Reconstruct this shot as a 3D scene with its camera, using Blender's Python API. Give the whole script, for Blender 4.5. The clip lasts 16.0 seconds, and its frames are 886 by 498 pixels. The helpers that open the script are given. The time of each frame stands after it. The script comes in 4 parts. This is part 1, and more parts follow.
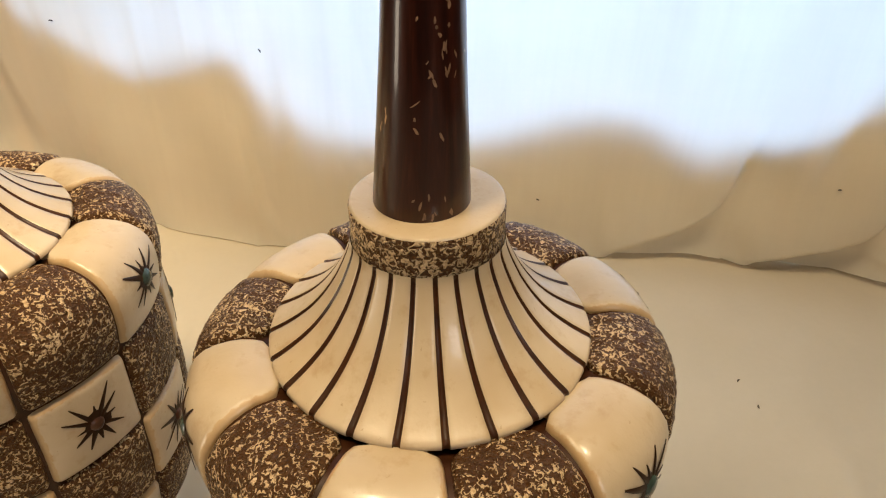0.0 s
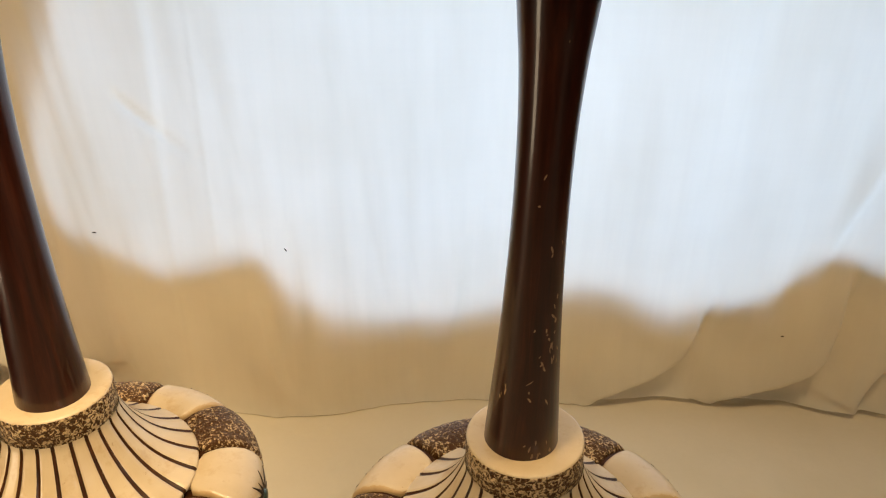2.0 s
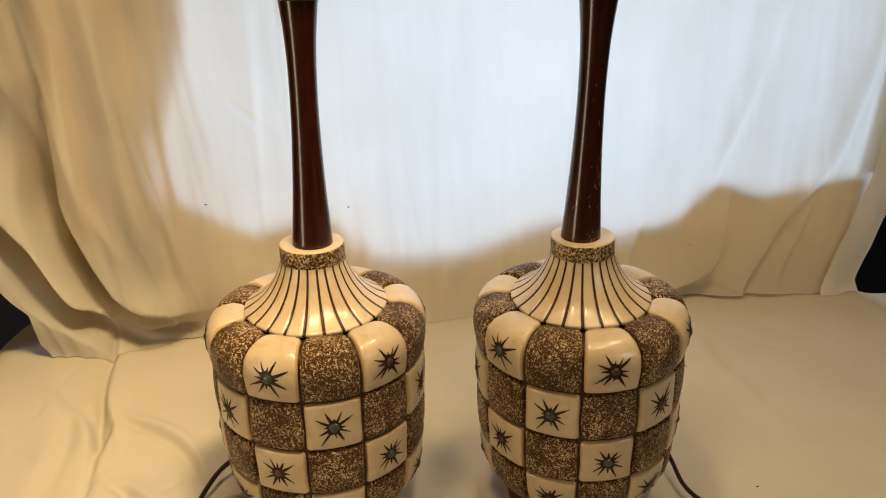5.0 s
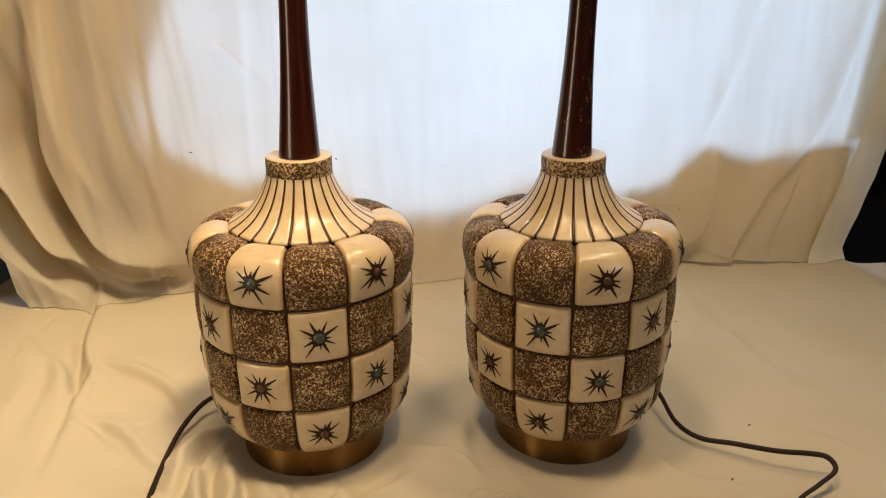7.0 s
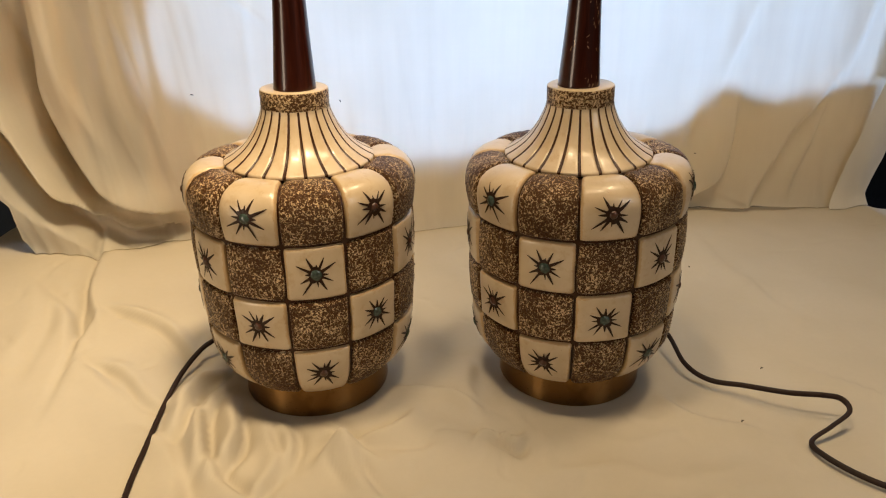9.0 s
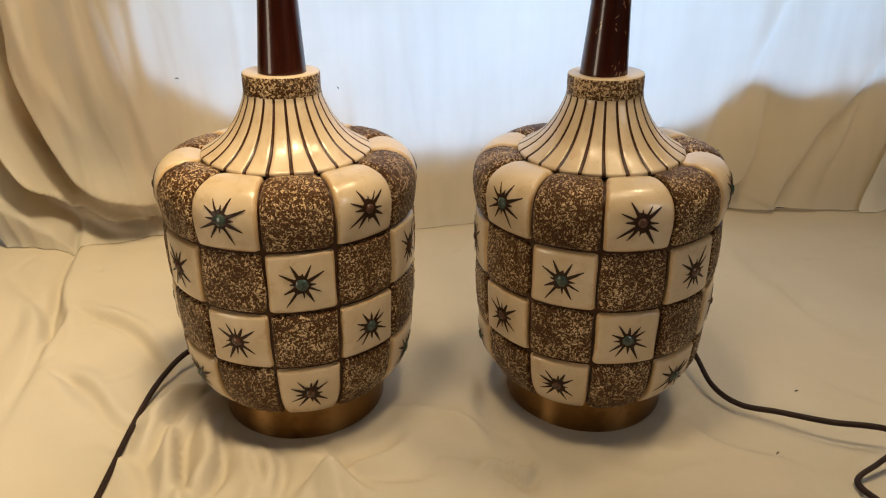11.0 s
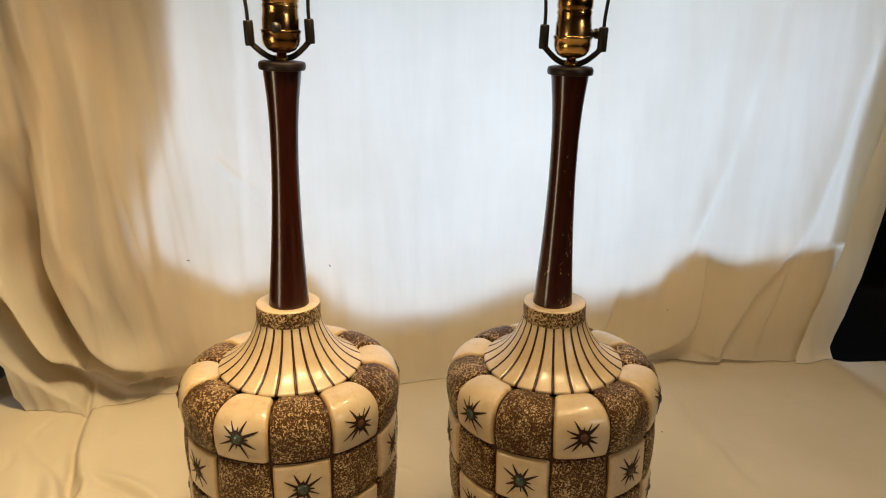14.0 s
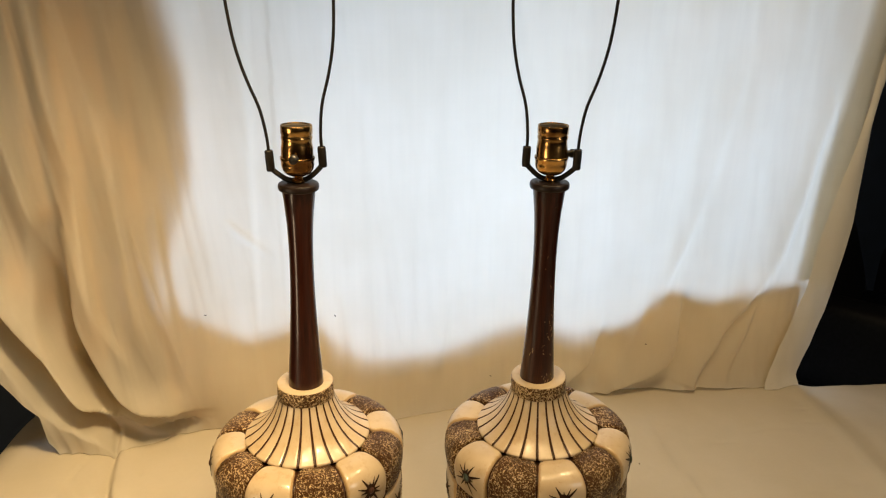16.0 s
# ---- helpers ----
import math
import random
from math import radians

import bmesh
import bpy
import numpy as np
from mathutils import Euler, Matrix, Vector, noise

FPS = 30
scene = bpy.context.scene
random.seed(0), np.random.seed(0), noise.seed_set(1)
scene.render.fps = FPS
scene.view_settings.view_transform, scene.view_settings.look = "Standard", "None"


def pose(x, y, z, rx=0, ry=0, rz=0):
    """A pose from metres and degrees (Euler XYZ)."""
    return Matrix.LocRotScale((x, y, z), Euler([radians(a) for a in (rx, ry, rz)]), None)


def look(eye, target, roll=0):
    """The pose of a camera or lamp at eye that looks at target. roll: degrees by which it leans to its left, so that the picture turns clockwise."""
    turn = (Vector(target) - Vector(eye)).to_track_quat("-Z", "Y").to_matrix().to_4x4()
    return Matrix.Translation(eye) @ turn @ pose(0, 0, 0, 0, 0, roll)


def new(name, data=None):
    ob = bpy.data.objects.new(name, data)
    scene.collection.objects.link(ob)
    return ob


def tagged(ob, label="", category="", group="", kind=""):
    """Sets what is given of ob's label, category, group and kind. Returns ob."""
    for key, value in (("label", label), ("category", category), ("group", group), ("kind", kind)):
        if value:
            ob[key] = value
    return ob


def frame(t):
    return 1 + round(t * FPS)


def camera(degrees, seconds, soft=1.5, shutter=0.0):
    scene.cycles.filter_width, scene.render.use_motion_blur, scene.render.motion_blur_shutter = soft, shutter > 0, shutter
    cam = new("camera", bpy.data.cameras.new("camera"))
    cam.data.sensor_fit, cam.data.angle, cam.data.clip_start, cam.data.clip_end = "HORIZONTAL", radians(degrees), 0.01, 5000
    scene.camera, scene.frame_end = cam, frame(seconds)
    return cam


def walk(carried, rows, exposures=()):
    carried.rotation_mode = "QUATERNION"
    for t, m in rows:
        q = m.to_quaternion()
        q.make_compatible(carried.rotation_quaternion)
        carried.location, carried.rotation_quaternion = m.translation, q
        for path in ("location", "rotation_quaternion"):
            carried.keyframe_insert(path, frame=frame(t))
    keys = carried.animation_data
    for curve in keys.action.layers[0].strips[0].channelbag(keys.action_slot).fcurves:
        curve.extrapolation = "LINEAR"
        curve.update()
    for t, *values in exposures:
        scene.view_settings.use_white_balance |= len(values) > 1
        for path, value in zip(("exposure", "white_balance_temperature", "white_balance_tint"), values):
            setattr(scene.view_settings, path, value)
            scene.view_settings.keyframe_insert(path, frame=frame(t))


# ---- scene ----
cam = camera(63.62, 16.0, soft=1.15)
ROWS = [
    (0.0, 0.0002, 0.0000, 0.4955, 55.44, -1.45, -2.45),
    (0.5, 0.0047, 0.0004, 0.5170, 57.13, -1.82, -2.91),
    (1.0, 0.0000, -0.0035, 0.5389, 59.64, -1.77, -3.10),
    (1.5, -0.0233, -0.0163, 0.5812, 63.13, -1.82, -4.34),
    (2.0, -0.0926, -0.0459, 0.6139, 64.18, -1.14, -8.80),
    (2.5, -0.1948, -0.0891, 0.6418, 65.05, 0.19, -11.89),
    (3.0, -0.2742, -0.1466, 0.6667, 66.04, 0.61, -14.28),
    (3.5, -0.3134, -0.2291, 0.6721, 66.07, -0.00, -17.47),
    (4.0, -0.3327, -0.2939, 0.6637, 67.11, 0.59, -17.87),
    (4.5, -0.3521, -0.3410, 0.6441, 67.35, 0.70, -18.52),
    (7.0, -0.3747, -0.3909, 0.5107, 69.42, -0.52, -19.64),
    (7.5, -0.3699, -0.3838, 0.4926, 68.82, 0.03, -18.94),
    (8.0, -0.3631, -0.3871, 0.4871, 67.42, 0.24, -18.21),
    (8.5, -0.3562, -0.3851, 0.4855, 67.02, 0.41, -18.28),
    (9.0, -0.3542, -0.3850, 0.4805, 66.16, 0.21, -18.37),
    (11.5, -0.3273, -0.2981, 0.4605, 65.35, -0.72, -17.70),
    (12.0, -0.3283, -0.3003, 0.4641, 65.82, -0.90, -17.82),
    (12.5, -0.3326, -0.3077, 0.4883, 69.00, -1.50, -17.76),
    (13.0, -0.3379, -0.3218, 0.5177, 72.14, -1.36, -18.12),
    (13.5, -0.3437, -0.3441, 0.5639, 72.14, -1.98, -18.35),
    (14.0, -0.3528, -0.3819, 0.6318, 72.20, -1.15, -19.20),
    (14.5, -0.3615, -0.3989, 0.6724, 71.33, -0.65, -19.42),
    (15.0, -0.3685, -0.4170, 0.7255, 69.85, -1.49, -19.84),
    (15.5, -0.3728, -0.4284, 0.7599, 70.30, -1.61, -20.30),
    (16.0, -0.3799, -0.4374, 0.7848, 70.63, -0.66, -19.99),
]
EXPOSURES = [(0.0, 0.22, 5650, 10), (1.0, 0.0, 6250, 10), (2.0, -0.06, 6400, 10), (3.0, -0.06, 6400, 10), (5.0, -0.08, 6400, 10), (8.0, 0.0, 6000, 13),
             (11.5, -0.06, 5750, 10), (13.0, -0.08, 6350, 10), (16.0, -0.02, 6750, 10)]
walk(cam, [(t, pose(x, y, z, rx, ry, rz)) for t, x, y, z, rx, ry, rz in ROWS], EXPOSURES)

# ---- world and lights ----
world = bpy.data.worlds.new("daylight")
scene.world = world
world.use_nodes = True
wn = world.node_tree.nodes
sky = wn.new("ShaderNodeTexSky")
sky.sky_type, sky.sun_disc = "NISHITA", False
sky.sun_elevation, sky.sun_rotation = radians(38), radians(200)
world.node_tree.links.new(sky.outputs[0], wn["Background"].inputs[0])
wn["Background"].inputs[1].default_value = 0.10


def area_lamp(name, m, size_x, size_y, watts, colour):
    d = bpy.data.lights.new(name, "AREA")
    d.shape, d.size, d.size_y, d.energy, d.color = "RECTANGLE", size_x, size_y, watts, colour
    ob = new(name, d)
    ob.matrix_world = m
    return ob


WARM = (1.0, 0.728, 0.39)
# daylight in the window's opening, the ceiling fixture's bulbs, two added unseen fill lights
area_lamp("window_daylight", look((0.33, 1.17, 0.46), (0.33, 0.6, 0.38)), 1.26, 0.74, 13.0, (0.54, 0.705, 1.0))


def shaded_bulb(name, place, target, watts, radius, degrees, blend):
    """A bulb in a shade that opens towards the target."""
    d = bpy.data.lights.new(name, "SPOT")
    d.energy, d.shadow_soft_size, d.color, d.spot_size, d.spot_blend = watts, radius, WARM, radians(degrees), blend
    new(name, d).matrix_world = look(place, target)


# last spot is unseen and added, aimed to brighten the sheet's lower left corner
for place, target, watts, degrees in (((-0.44, 0.12, 1.74), (-0.31, 0.20, 0.0), 58.0, 70), ((0.50, 0.24, 1.74), (0.35, 0.32, 0.0), 40.0, 88),
                                      ((0.06, -0.10, 1.74), (0.04, -0.02, 0.0), 16.0, 88), ((-0.12, -0.14, 1.74), (-0.72, 0.60, 0.0), 145.0, 44)):
    shaded_bulb("ceiling_bulb", place, target, watts, 0.12, degrees, 1.0)
# unseen warm panel added to draw a pale stripe along the wooden necks
area_lamp("neck_stripe_light", look((-1.55, -0.25, 0.22), (-0.1, 0.35, 0.25)), 0.32, 0.66, 6.0, (1.0, 0.78, 0.52))
# unseen neutral light added in front to brighten the lamps' faces and the bed
area_lamp("front_fill_light", look((0.95, -1.75, 1.25), (0.0, 0.3, 0.2)), 0.5, 0.7, 10.0, (1.0, 0.90, 0.78))

# ---- materials ----


def material(name, base, rough, metal=0.0):
    m = bpy.data.materials.new(name)
    m.use_nodes = True
    p = m.node_tree.nodes["Principled BSDF"]
    p.inputs["Base Color"].default_value = (*base, 1)
    p.inputs["Roughness"].default_value = rough
    p.inputs["Metallic"].default_value = metal
    return m, m.node_tree, p


def node(tree, kind, **inputs):
    n = tree.nodes.new(kind)
    for key, value in inputs.items():
        n.inputs[key.replace("_", " ")].default_value = value
    return n


def coords(tree, scale=(1, 1, 1), per_object=False):
    """Object coordinates in metres, scaled, shifted for each object where wanted."""
    tc = tree.nodes.new("ShaderNodeTexCoord")
    mp = tree.nodes.new("ShaderNodeMapping")
    mp.inputs["Scale"].default_value = scale
    tree.links.new(tc.outputs["Object"], mp.inputs["Vector"])
    if per_object:
        info = tree.nodes.new("ShaderNodeObjectInfo")
        mul = node(tree, "ShaderNodeMath")
        mul.operation = "MULTIPLY"
        mul.inputs[1].default_value = 37.0
        tree.links.new(info.outputs["Random"], mul.inputs[0])
        tree.links.new(mul.outputs[0], mp.inputs["Location"])
    return mp.outputs["Vector"]


def noise_of(tree, vector, scale, detail=4.0, rough=0.55, distortion=0.0):
    n = node(tree, "ShaderNodeTexNoise", Scale=scale, Detail=detail, Roughness=rough, Distortion=distortion)
    tree.links.new(vector, n.inputs["Vector"])
    return n.outputs["Fac"]


def ramp(tree, fac, stops):
    r = tree.nodes.new("ShaderNodeValToRGB")
    e = r.color_ramp.elements
    while len(e) < len(stops):
        e.new(0.5)
    for el, (at, colour) in zip(e, stops):
        el.position, el.color = at, (*colour, 1)
    tree.links.new(fac, r.inputs[0])
    return r.outputs[0]


def mix(tree, fac, a, b, kind="MIX"):
    n = tree.nodes.new("ShaderNodeMix")
    n.data_type, n.blend_type = "RGBA", kind
    for value, socket in ((fac, n.inputs[0]), (a, n.inputs[6]), (b, n.inputs[7])):
        if isinstance(value, bpy.types.NodeSocket):
            tree.links.new(value, socket)
        elif isinstance(value, tuple):
            socket.default_value = (*value, 1)
        else:
            socket.default_value = value
    return n.outputs[2]


def bump(tree, p, height, strength, distance):
    b = node(tree, "ShaderNodeBump", Strength=strength, Distance=distance)
    tree.links.new(height, b.inputs["Height"])
    tree.links.new(b.outputs[0], p.inputs["Normal"])
    return b


def border(tree, ragged, low, high):
    """How far the brown glaze of the groove has crept over a piece's border, with a ragged edge."""
    at = tree.nodes.new("ShaderNodeAttribute")
    at.attribute_name = "glaze"
    add = node(tree, "ShaderNodeMath")
    add.operation = "MULTIPLY_ADD"
    tree.links.new(ragged, add.inputs[0])
    add.inputs[1].default_value = 0.9
    tree.links.new(at.outputs["Fac"], add.inputs[2])
    return ramp(tree, add.outputs[0], [(low, (0, 0, 0)), (high, (1, 1, 1))])


BORDER_BROWN = (0.042, 0.0158, 0.0048)


def make_cream():
    m, t, p = material("cream_glaze", (0.72, 0.62, 0.43), 0.2)
    v = coords(t, per_object=True)
    big = noise_of(t, v, 28, 3)
    fine = noise_of(t, v, 260, 5, 0.7)
    c = ramp(t, big, [(0.3, (0.475, 0.362, 0.218)), (0.7, (0.565, 0.455, 0.305))])
    stain = noise_of(t, v, 75, 4, 0.65)
    c = mix(t, 0.4, c, ramp(t, stain, [(0.30, (0.70, 0.56, 0.38)), (0.46, (1, 1, 1))]), "MULTIPLY")
    # pits and smears left by the wiped brown glaze
    spots = ramp(t, fine, [(0.27, (0.42, 0.29, 0.13)), (0.34, (1, 1, 1))])
    c = mix(t, 0.55, c, spots, "MULTIPLY")
    smear = ramp(t, noise_of(t, v, 34, 6, 0.72, 0.6), [(0.64, (1, 1, 1)), (0.74, (0.62, 0.44, 0.24))])
    c = mix(t, 0.28, c, smear, "MULTIPLY")
    ragged = noise_of(t, v, 330, 4, 0.6)
    halo = border(t, ragged, 0.85, 1.25)
    c = mix(t, halo, c, mix(t, 1.0, c, (0.90, 0.79, 0.62), "MULTIPLY"))
    edge = border(t, ragged, 1.06, 1.16)
    c = mix(t, edge, c, BORDER_BROWN)
    t.links.new(c, p.inputs["Base Color"])
    t.links.new(ramp(t, big, [(0.3, (0.28, 0.28, 0.28)), (0.7, (0.38, 0.38, 0.38))]), p.inputs["Roughness"])
    p.inputs["Coat Weight"].default_value = 0.25
    p.inputs["Coat Roughness"].default_value = 0.09
    bump(t, p, noise_of(t, v, 95, 4, 0.6), 0.16, 0.002)
    return m


def make_rough(name, scale, low, high):
    """Brown glaze broken by raised pale flecks; low and high: where the flecks begin and are full."""
    m, t, p = material(name, (0.2, 0.13, 0.06), 0.5)
    v = coords(t, per_object=True)
    worm = noise_of(t, v, scale, 2.2, 0.55, 1.0)
    large = noise_of(t, v, 40, 2)
    grit = noise_of(t, v, 900, 2, 0.6)
    ground = ramp(t, grit, [(0.3, (0.046, 0.0180, 0.0047)), (0.7, (0.115, 0.0485, 0.0130))])
    pale = ramp(t, grit, [(0.3, (0.48, 0.318, 0.145)), (0.7, (0.79, 0.615, 0.37))])
    # the flecks lie thicker in some places than in others
    thick = node(t, "ShaderNodeMath")
    thick.operation = "MULTIPLY_ADD"
    t.links.new(large, thick.inputs[0])
    thick.inputs[1].default_value = 0.20
    t.links.new(worm, thick.inputs[2])
    c = mix(t, ramp(t, thick.outputs[0], [(low + 0.10, (0, 0, 0)), (high + 0.10, (1, 1, 1))]), ground, pale)
    tone = ramp(t, large, [(0.3, (0.72, 0.68, 0.60)), (0.7, (1.0, 1.0, 1.0))])
    c = mix(t, 1.0, c, tone, "MULTIPLY")
    c = mix(t, border(t, worm, 1.12, 1.28), c, BORDER_BROWN)
    t.links.new(c, p.inputs["Base Color"])
    t.links.new(ramp(t, worm, [(0.45, (0.35, 0.35, 0.35)), (0.65, (0.42, 0.42, 0.42))]), p.inputs["Roughness"])
    p.inputs["Specular IOR Level"].default_value = 0.22
    bump(t, p, worm, 1.0, 0.0032)
    return m


def make_groove():
    m, t, p = material("brown_glaze", (0.07, 0.035, 0.015), 0.32)
    v = coords(t)
    n = noise_of(t, v, 120, 4)
    t.links.new(ramp(t, n, [(0.3, (0.021, 0.0072, 0.0022)), (0.7, (0.054, 0.0185, 0.0055))]), p.inputs["Base Color"])
    p.inputs["Specular IOR Level"].default_value = 0.25
    bump(t, p, n, 0.3, 0.001)
    return m


def make_wood(name, chips):
    m, t, p = material(name, (0.08, 0.03, 0.015), 0.3)
    v = coords(t, (1, 1, 0.045))
    grain = noise_of(t, v, 240, 5, 0.65, 0.4)
    tone = noise_of(t, coords(t, (1, 1, 0.2)), 30, 3)
    c = ramp(t, grain, [(0.3, (0.014, 0.0026, 0.0012)), (0.55, (0.034, 0.0064, 0.0026)), (0.75, (0.060, 0.0140, 0.0056))])
    c = mix(t, 0.5, c, ramp(t, tone, [(0.3, (0.45, 0.42, 0.40)), (0.7, (1, 1, 1))]), "MULTIPLY")
    if chips:
        # worn flecks where the varnish has come off
        cv = coords(t, (1, 1, 0.33))
        fleck = noise_of(t, cv, 210, 2.5, 0.6)
        where = noise_of(t, coords(t), 21, 1.0)
        both = node(t, "ShaderNodeMath")
        both.operation = "MULTIPLY"
        t.links.new(fleck, both.inputs[0])
        t.links.new(where, both.inputs[1])
        hit = ramp(t, both.outputs[0], [(0.445, (0, 0, 0)), (0.475, (1, 1, 1))])
        c = mix(t, hit, c, (0.42, 0.26, 0.13))
    t.links.new(c, p.inputs["Base Color"])
    p.inputs["Specular IOR Level"].default_value = 0.25
    p.inputs["Coat Weight"].default_value = 0.5
    p.inputs["Coat Roughness"].default_value = 0.09
    bump(t, p, grain, 0.12, 0.0008)
    return m


def make_brass(name, light, dark, rough, brushed):
    m, t, p = material(name, light, rough, 1.0)
    v = coords(t, (1, 1, 18) if brushed else (1, 1, 1))
    streak = noise_of(t, v, 60, 4)
    patch = noise_of(t, coords(t), 26, 3)
    c = ramp(t, patch, [(0.30 if brushed else 0.36, dark), (0.44 if brushed else 0.56, light)])
    t.links.new(c, p.inputs["Base Color"])
    t.links.new(ramp(t, streak, [(0.3, (rough * 0.8,) * 3), (0.7, (rough * 1.35,) * 3)]), p.inputs["Roughness"])
    bump(t, p, streak, 0.08, 0.0006)
    if brushed:
        p.inputs["Anisotropic"].default_value = 0.9
        p.inputs["Anisotropic Rotation"].default_value = 0.25
        tangent = t.nodes.new("ShaderNodeTangent")
        tangent.direction_type, tangent.axis = "RADIAL", "Z"
        t.links.new(tangent.outputs[0], p.inputs["Tangent"])
    return m


def make_plain(name, base, rough, spread=0.25, scale=60, metal=0.0, depth=0.0008, gloss=0.5):
    m, t, p = material(name, base, rough, metal)
    p.inputs["Specular IOR Level"].default_value = gloss
    n = noise_of(t, coords(t), scale, 4)
    lo = tuple(b * (1 - spread) for b in base)
    hi = tuple(min(1, b * (1 + spread)) for b in base)
    t.links.new(ramp(t, n, [(0.3, lo), (0.7, hi)]), p.inputs["Base Color"])
    bump(t, p, n, 0.3, depth)
    return m


def make_cloth(name, base, through_share):
    """Woven cotton; a share of the light passes through."""
    m, t, p = material(name, base, 0.9)
    p.inputs["Specular IOR Level"].default_value = 0.15
    weft = noise_of(t, coords(t, (1, 1, 0.03)), 130, 4, 0.6)
    warp = noise_of(t, coords(t, (0.03, 0.03, 1)), 260, 3, 0.6)
    weave = noise_of(t, coords(t), 900, 2)
    stain = noise_of(t, coords(t), 5, 3)
    lo = tuple(b * 0.98 for b in base)
    c = ramp(t, weft, [(0.3, lo), (0.7, base)])
    c = mix(t, 0.05, c, ramp(t, warp, [(0.3, (0.86, 0.85, 0.82)), (0.7, (1, 1, 1))]), "MULTIPLY")
    c = mix(t, 0.6, c, ramp(t, stain, [(0.35, (0.90, 0.88, 0.84)), (0.65, (1, 1, 1))]), "MULTIPLY")
    t.links.new(c, p.inputs["Base Color"])
    h = mix(t, 0.5, weave, weft)
    b = bump(t, p, h, 0.10, 0.0008)
    if through_share:
        tr = t.nodes.new("ShaderNodeBsdfTranslucent")
        t.links.new(c, tr.inputs["Color"])
        t.links.new(b.outputs[0], tr.inputs["Normal"])
        mx = node(t, "ShaderNodeMixShader", Fac=through_share)
        t.links.new(p.outputs[0], mx.inputs[1])
        t.links.new(tr.outputs[0], mx.inputs[2])
        t.links.new(mx.outputs[0], t.nodes["Material Output"].inputs["Surface"])
    return m


def make_drapery():
    """Golden woven drapery in a faint plaid, thin enough to glow."""
    m, t, p = material("golden_drapery", (0.74, 0.55, 0.27), 0.9)
    p.inputs["Specular IOR Level"].default_value = 0.1
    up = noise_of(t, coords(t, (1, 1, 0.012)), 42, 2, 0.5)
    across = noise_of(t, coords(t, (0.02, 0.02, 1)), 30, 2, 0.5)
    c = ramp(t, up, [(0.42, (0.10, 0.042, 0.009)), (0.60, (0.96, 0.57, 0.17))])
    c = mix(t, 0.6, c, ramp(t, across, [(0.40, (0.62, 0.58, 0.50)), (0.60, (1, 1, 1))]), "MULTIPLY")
    t.links.new(c, p.inputs["Base Color"])
    tr = t.nodes.new("ShaderNodeBsdfTranslucent")
    t.links.new(c, tr.inputs["Color"])
    mx = node(t, "ShaderNodeMixShader", Fac=0.16)
    t.links.new(p.outputs[0], mx.inputs[1])
    t.links.new(tr.outputs[0], mx.inputs[2])
    t.links.new(mx.outputs[0], t.nodes["Material Output"].inputs["Surface"])
    return m


CREAM, ROUGH, GROOVE = make_cream(), make_rough("speckled_lava_glaze", 455, 0.553, 0.58), make_groove()
COLLAR_GLAZE = make_rough("pale_lava_glaze", 440, 0.495, 0.56)
WOOD, WORN_WOOD = make_wood("walnut", False), make_wood("worn_walnut", True)
BRASS = make_brass("antique_brass", (0.60, 0.355, 0.125), (0.17, 0.085, 0.03), 0.2, False)
BASE_BRASS = make_brass("brushed_brass", (0.22, 0.120, 0.038), (0.15, 0.078, 0.024), 0.33, True)
IRON = make_plain("dark_bronze", (0.014, 0.011, 0.008), 0.48, metal=0.3, gloss=0.3)
BLACK = make_plain("black_plastic", (0.012, 0.011, 0.010), 0.4)
CORD = make_plain("brown_cord", (0.020, 0.010, 0.007), 0.55, gloss=0.2)
TEAL = make_plain("turquoise_glaze", (0.034, 0.050, 0.041), 0.22, 0.55, 300)
RUST = make_plain("rust_glaze", (0.055, 0.021, 0.010), 0.3, 0.5, 300)
STAR = make_plain("umber_glaze", (0.024, 0.010, 0.004), 0.4, 0.4, 200, gloss=0.2)
PAPER = make_plain("socket_liner", (0.05, 0.04, 0.03), 0.8)
HANGING = make_cloth("hanging_cotton", (0.81, 0.765, 0.655), 0.56)
YELLOW = make_drapery()
OCCLUDER_CLOTH = make_cloth("occluder_cotton", (0.90, 0.68, 0.40), 0.64)
FOLDED = make_cloth("folded_cotton", (0.81, 0.765, 0.655), 0.22)
LINEN = make_cloth("blocker_linen", (0.74, 0.66, 0.50), 0.45)
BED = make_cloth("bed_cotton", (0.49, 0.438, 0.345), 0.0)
LINING = make_plain("lining_cloth", (0.30, 0.24, 0.17), 0.9)
NAVY = make_plain("navy_paint", (0.018, 0.028, 0.045), 0.6, 0.2, 8)
DARK_WALL = make_plain("dark_plaster", (0.15, 0.12, 0.09), 0.8, 0.15, 6)
FLOOR = make_plain("dark_carpet", (0.05, 0.04, 0.032), 0.95, 0.3, 90)
LEATHER = make_plain("black_leather", (0.008, 0.008, 0.009), 0.55, 0.3, 90, gloss=0.2)
PAINT = make_plain("white_paint", (0.78, 0.77, 0.74), 0.5, 0.05)
SCUFF = make_plain("bare_wood", (0.22, 0.12, 0.06), 0.6, 0.3, 400)
CAP_WOOD = make_plain("ebonised_wood", (0.012, 0.006, 0.004), 0.42, 0.3, 120, gloss=0.3)
SPECK = make_plain("lint", (0.06, 0.045, 0.03), 0.8)

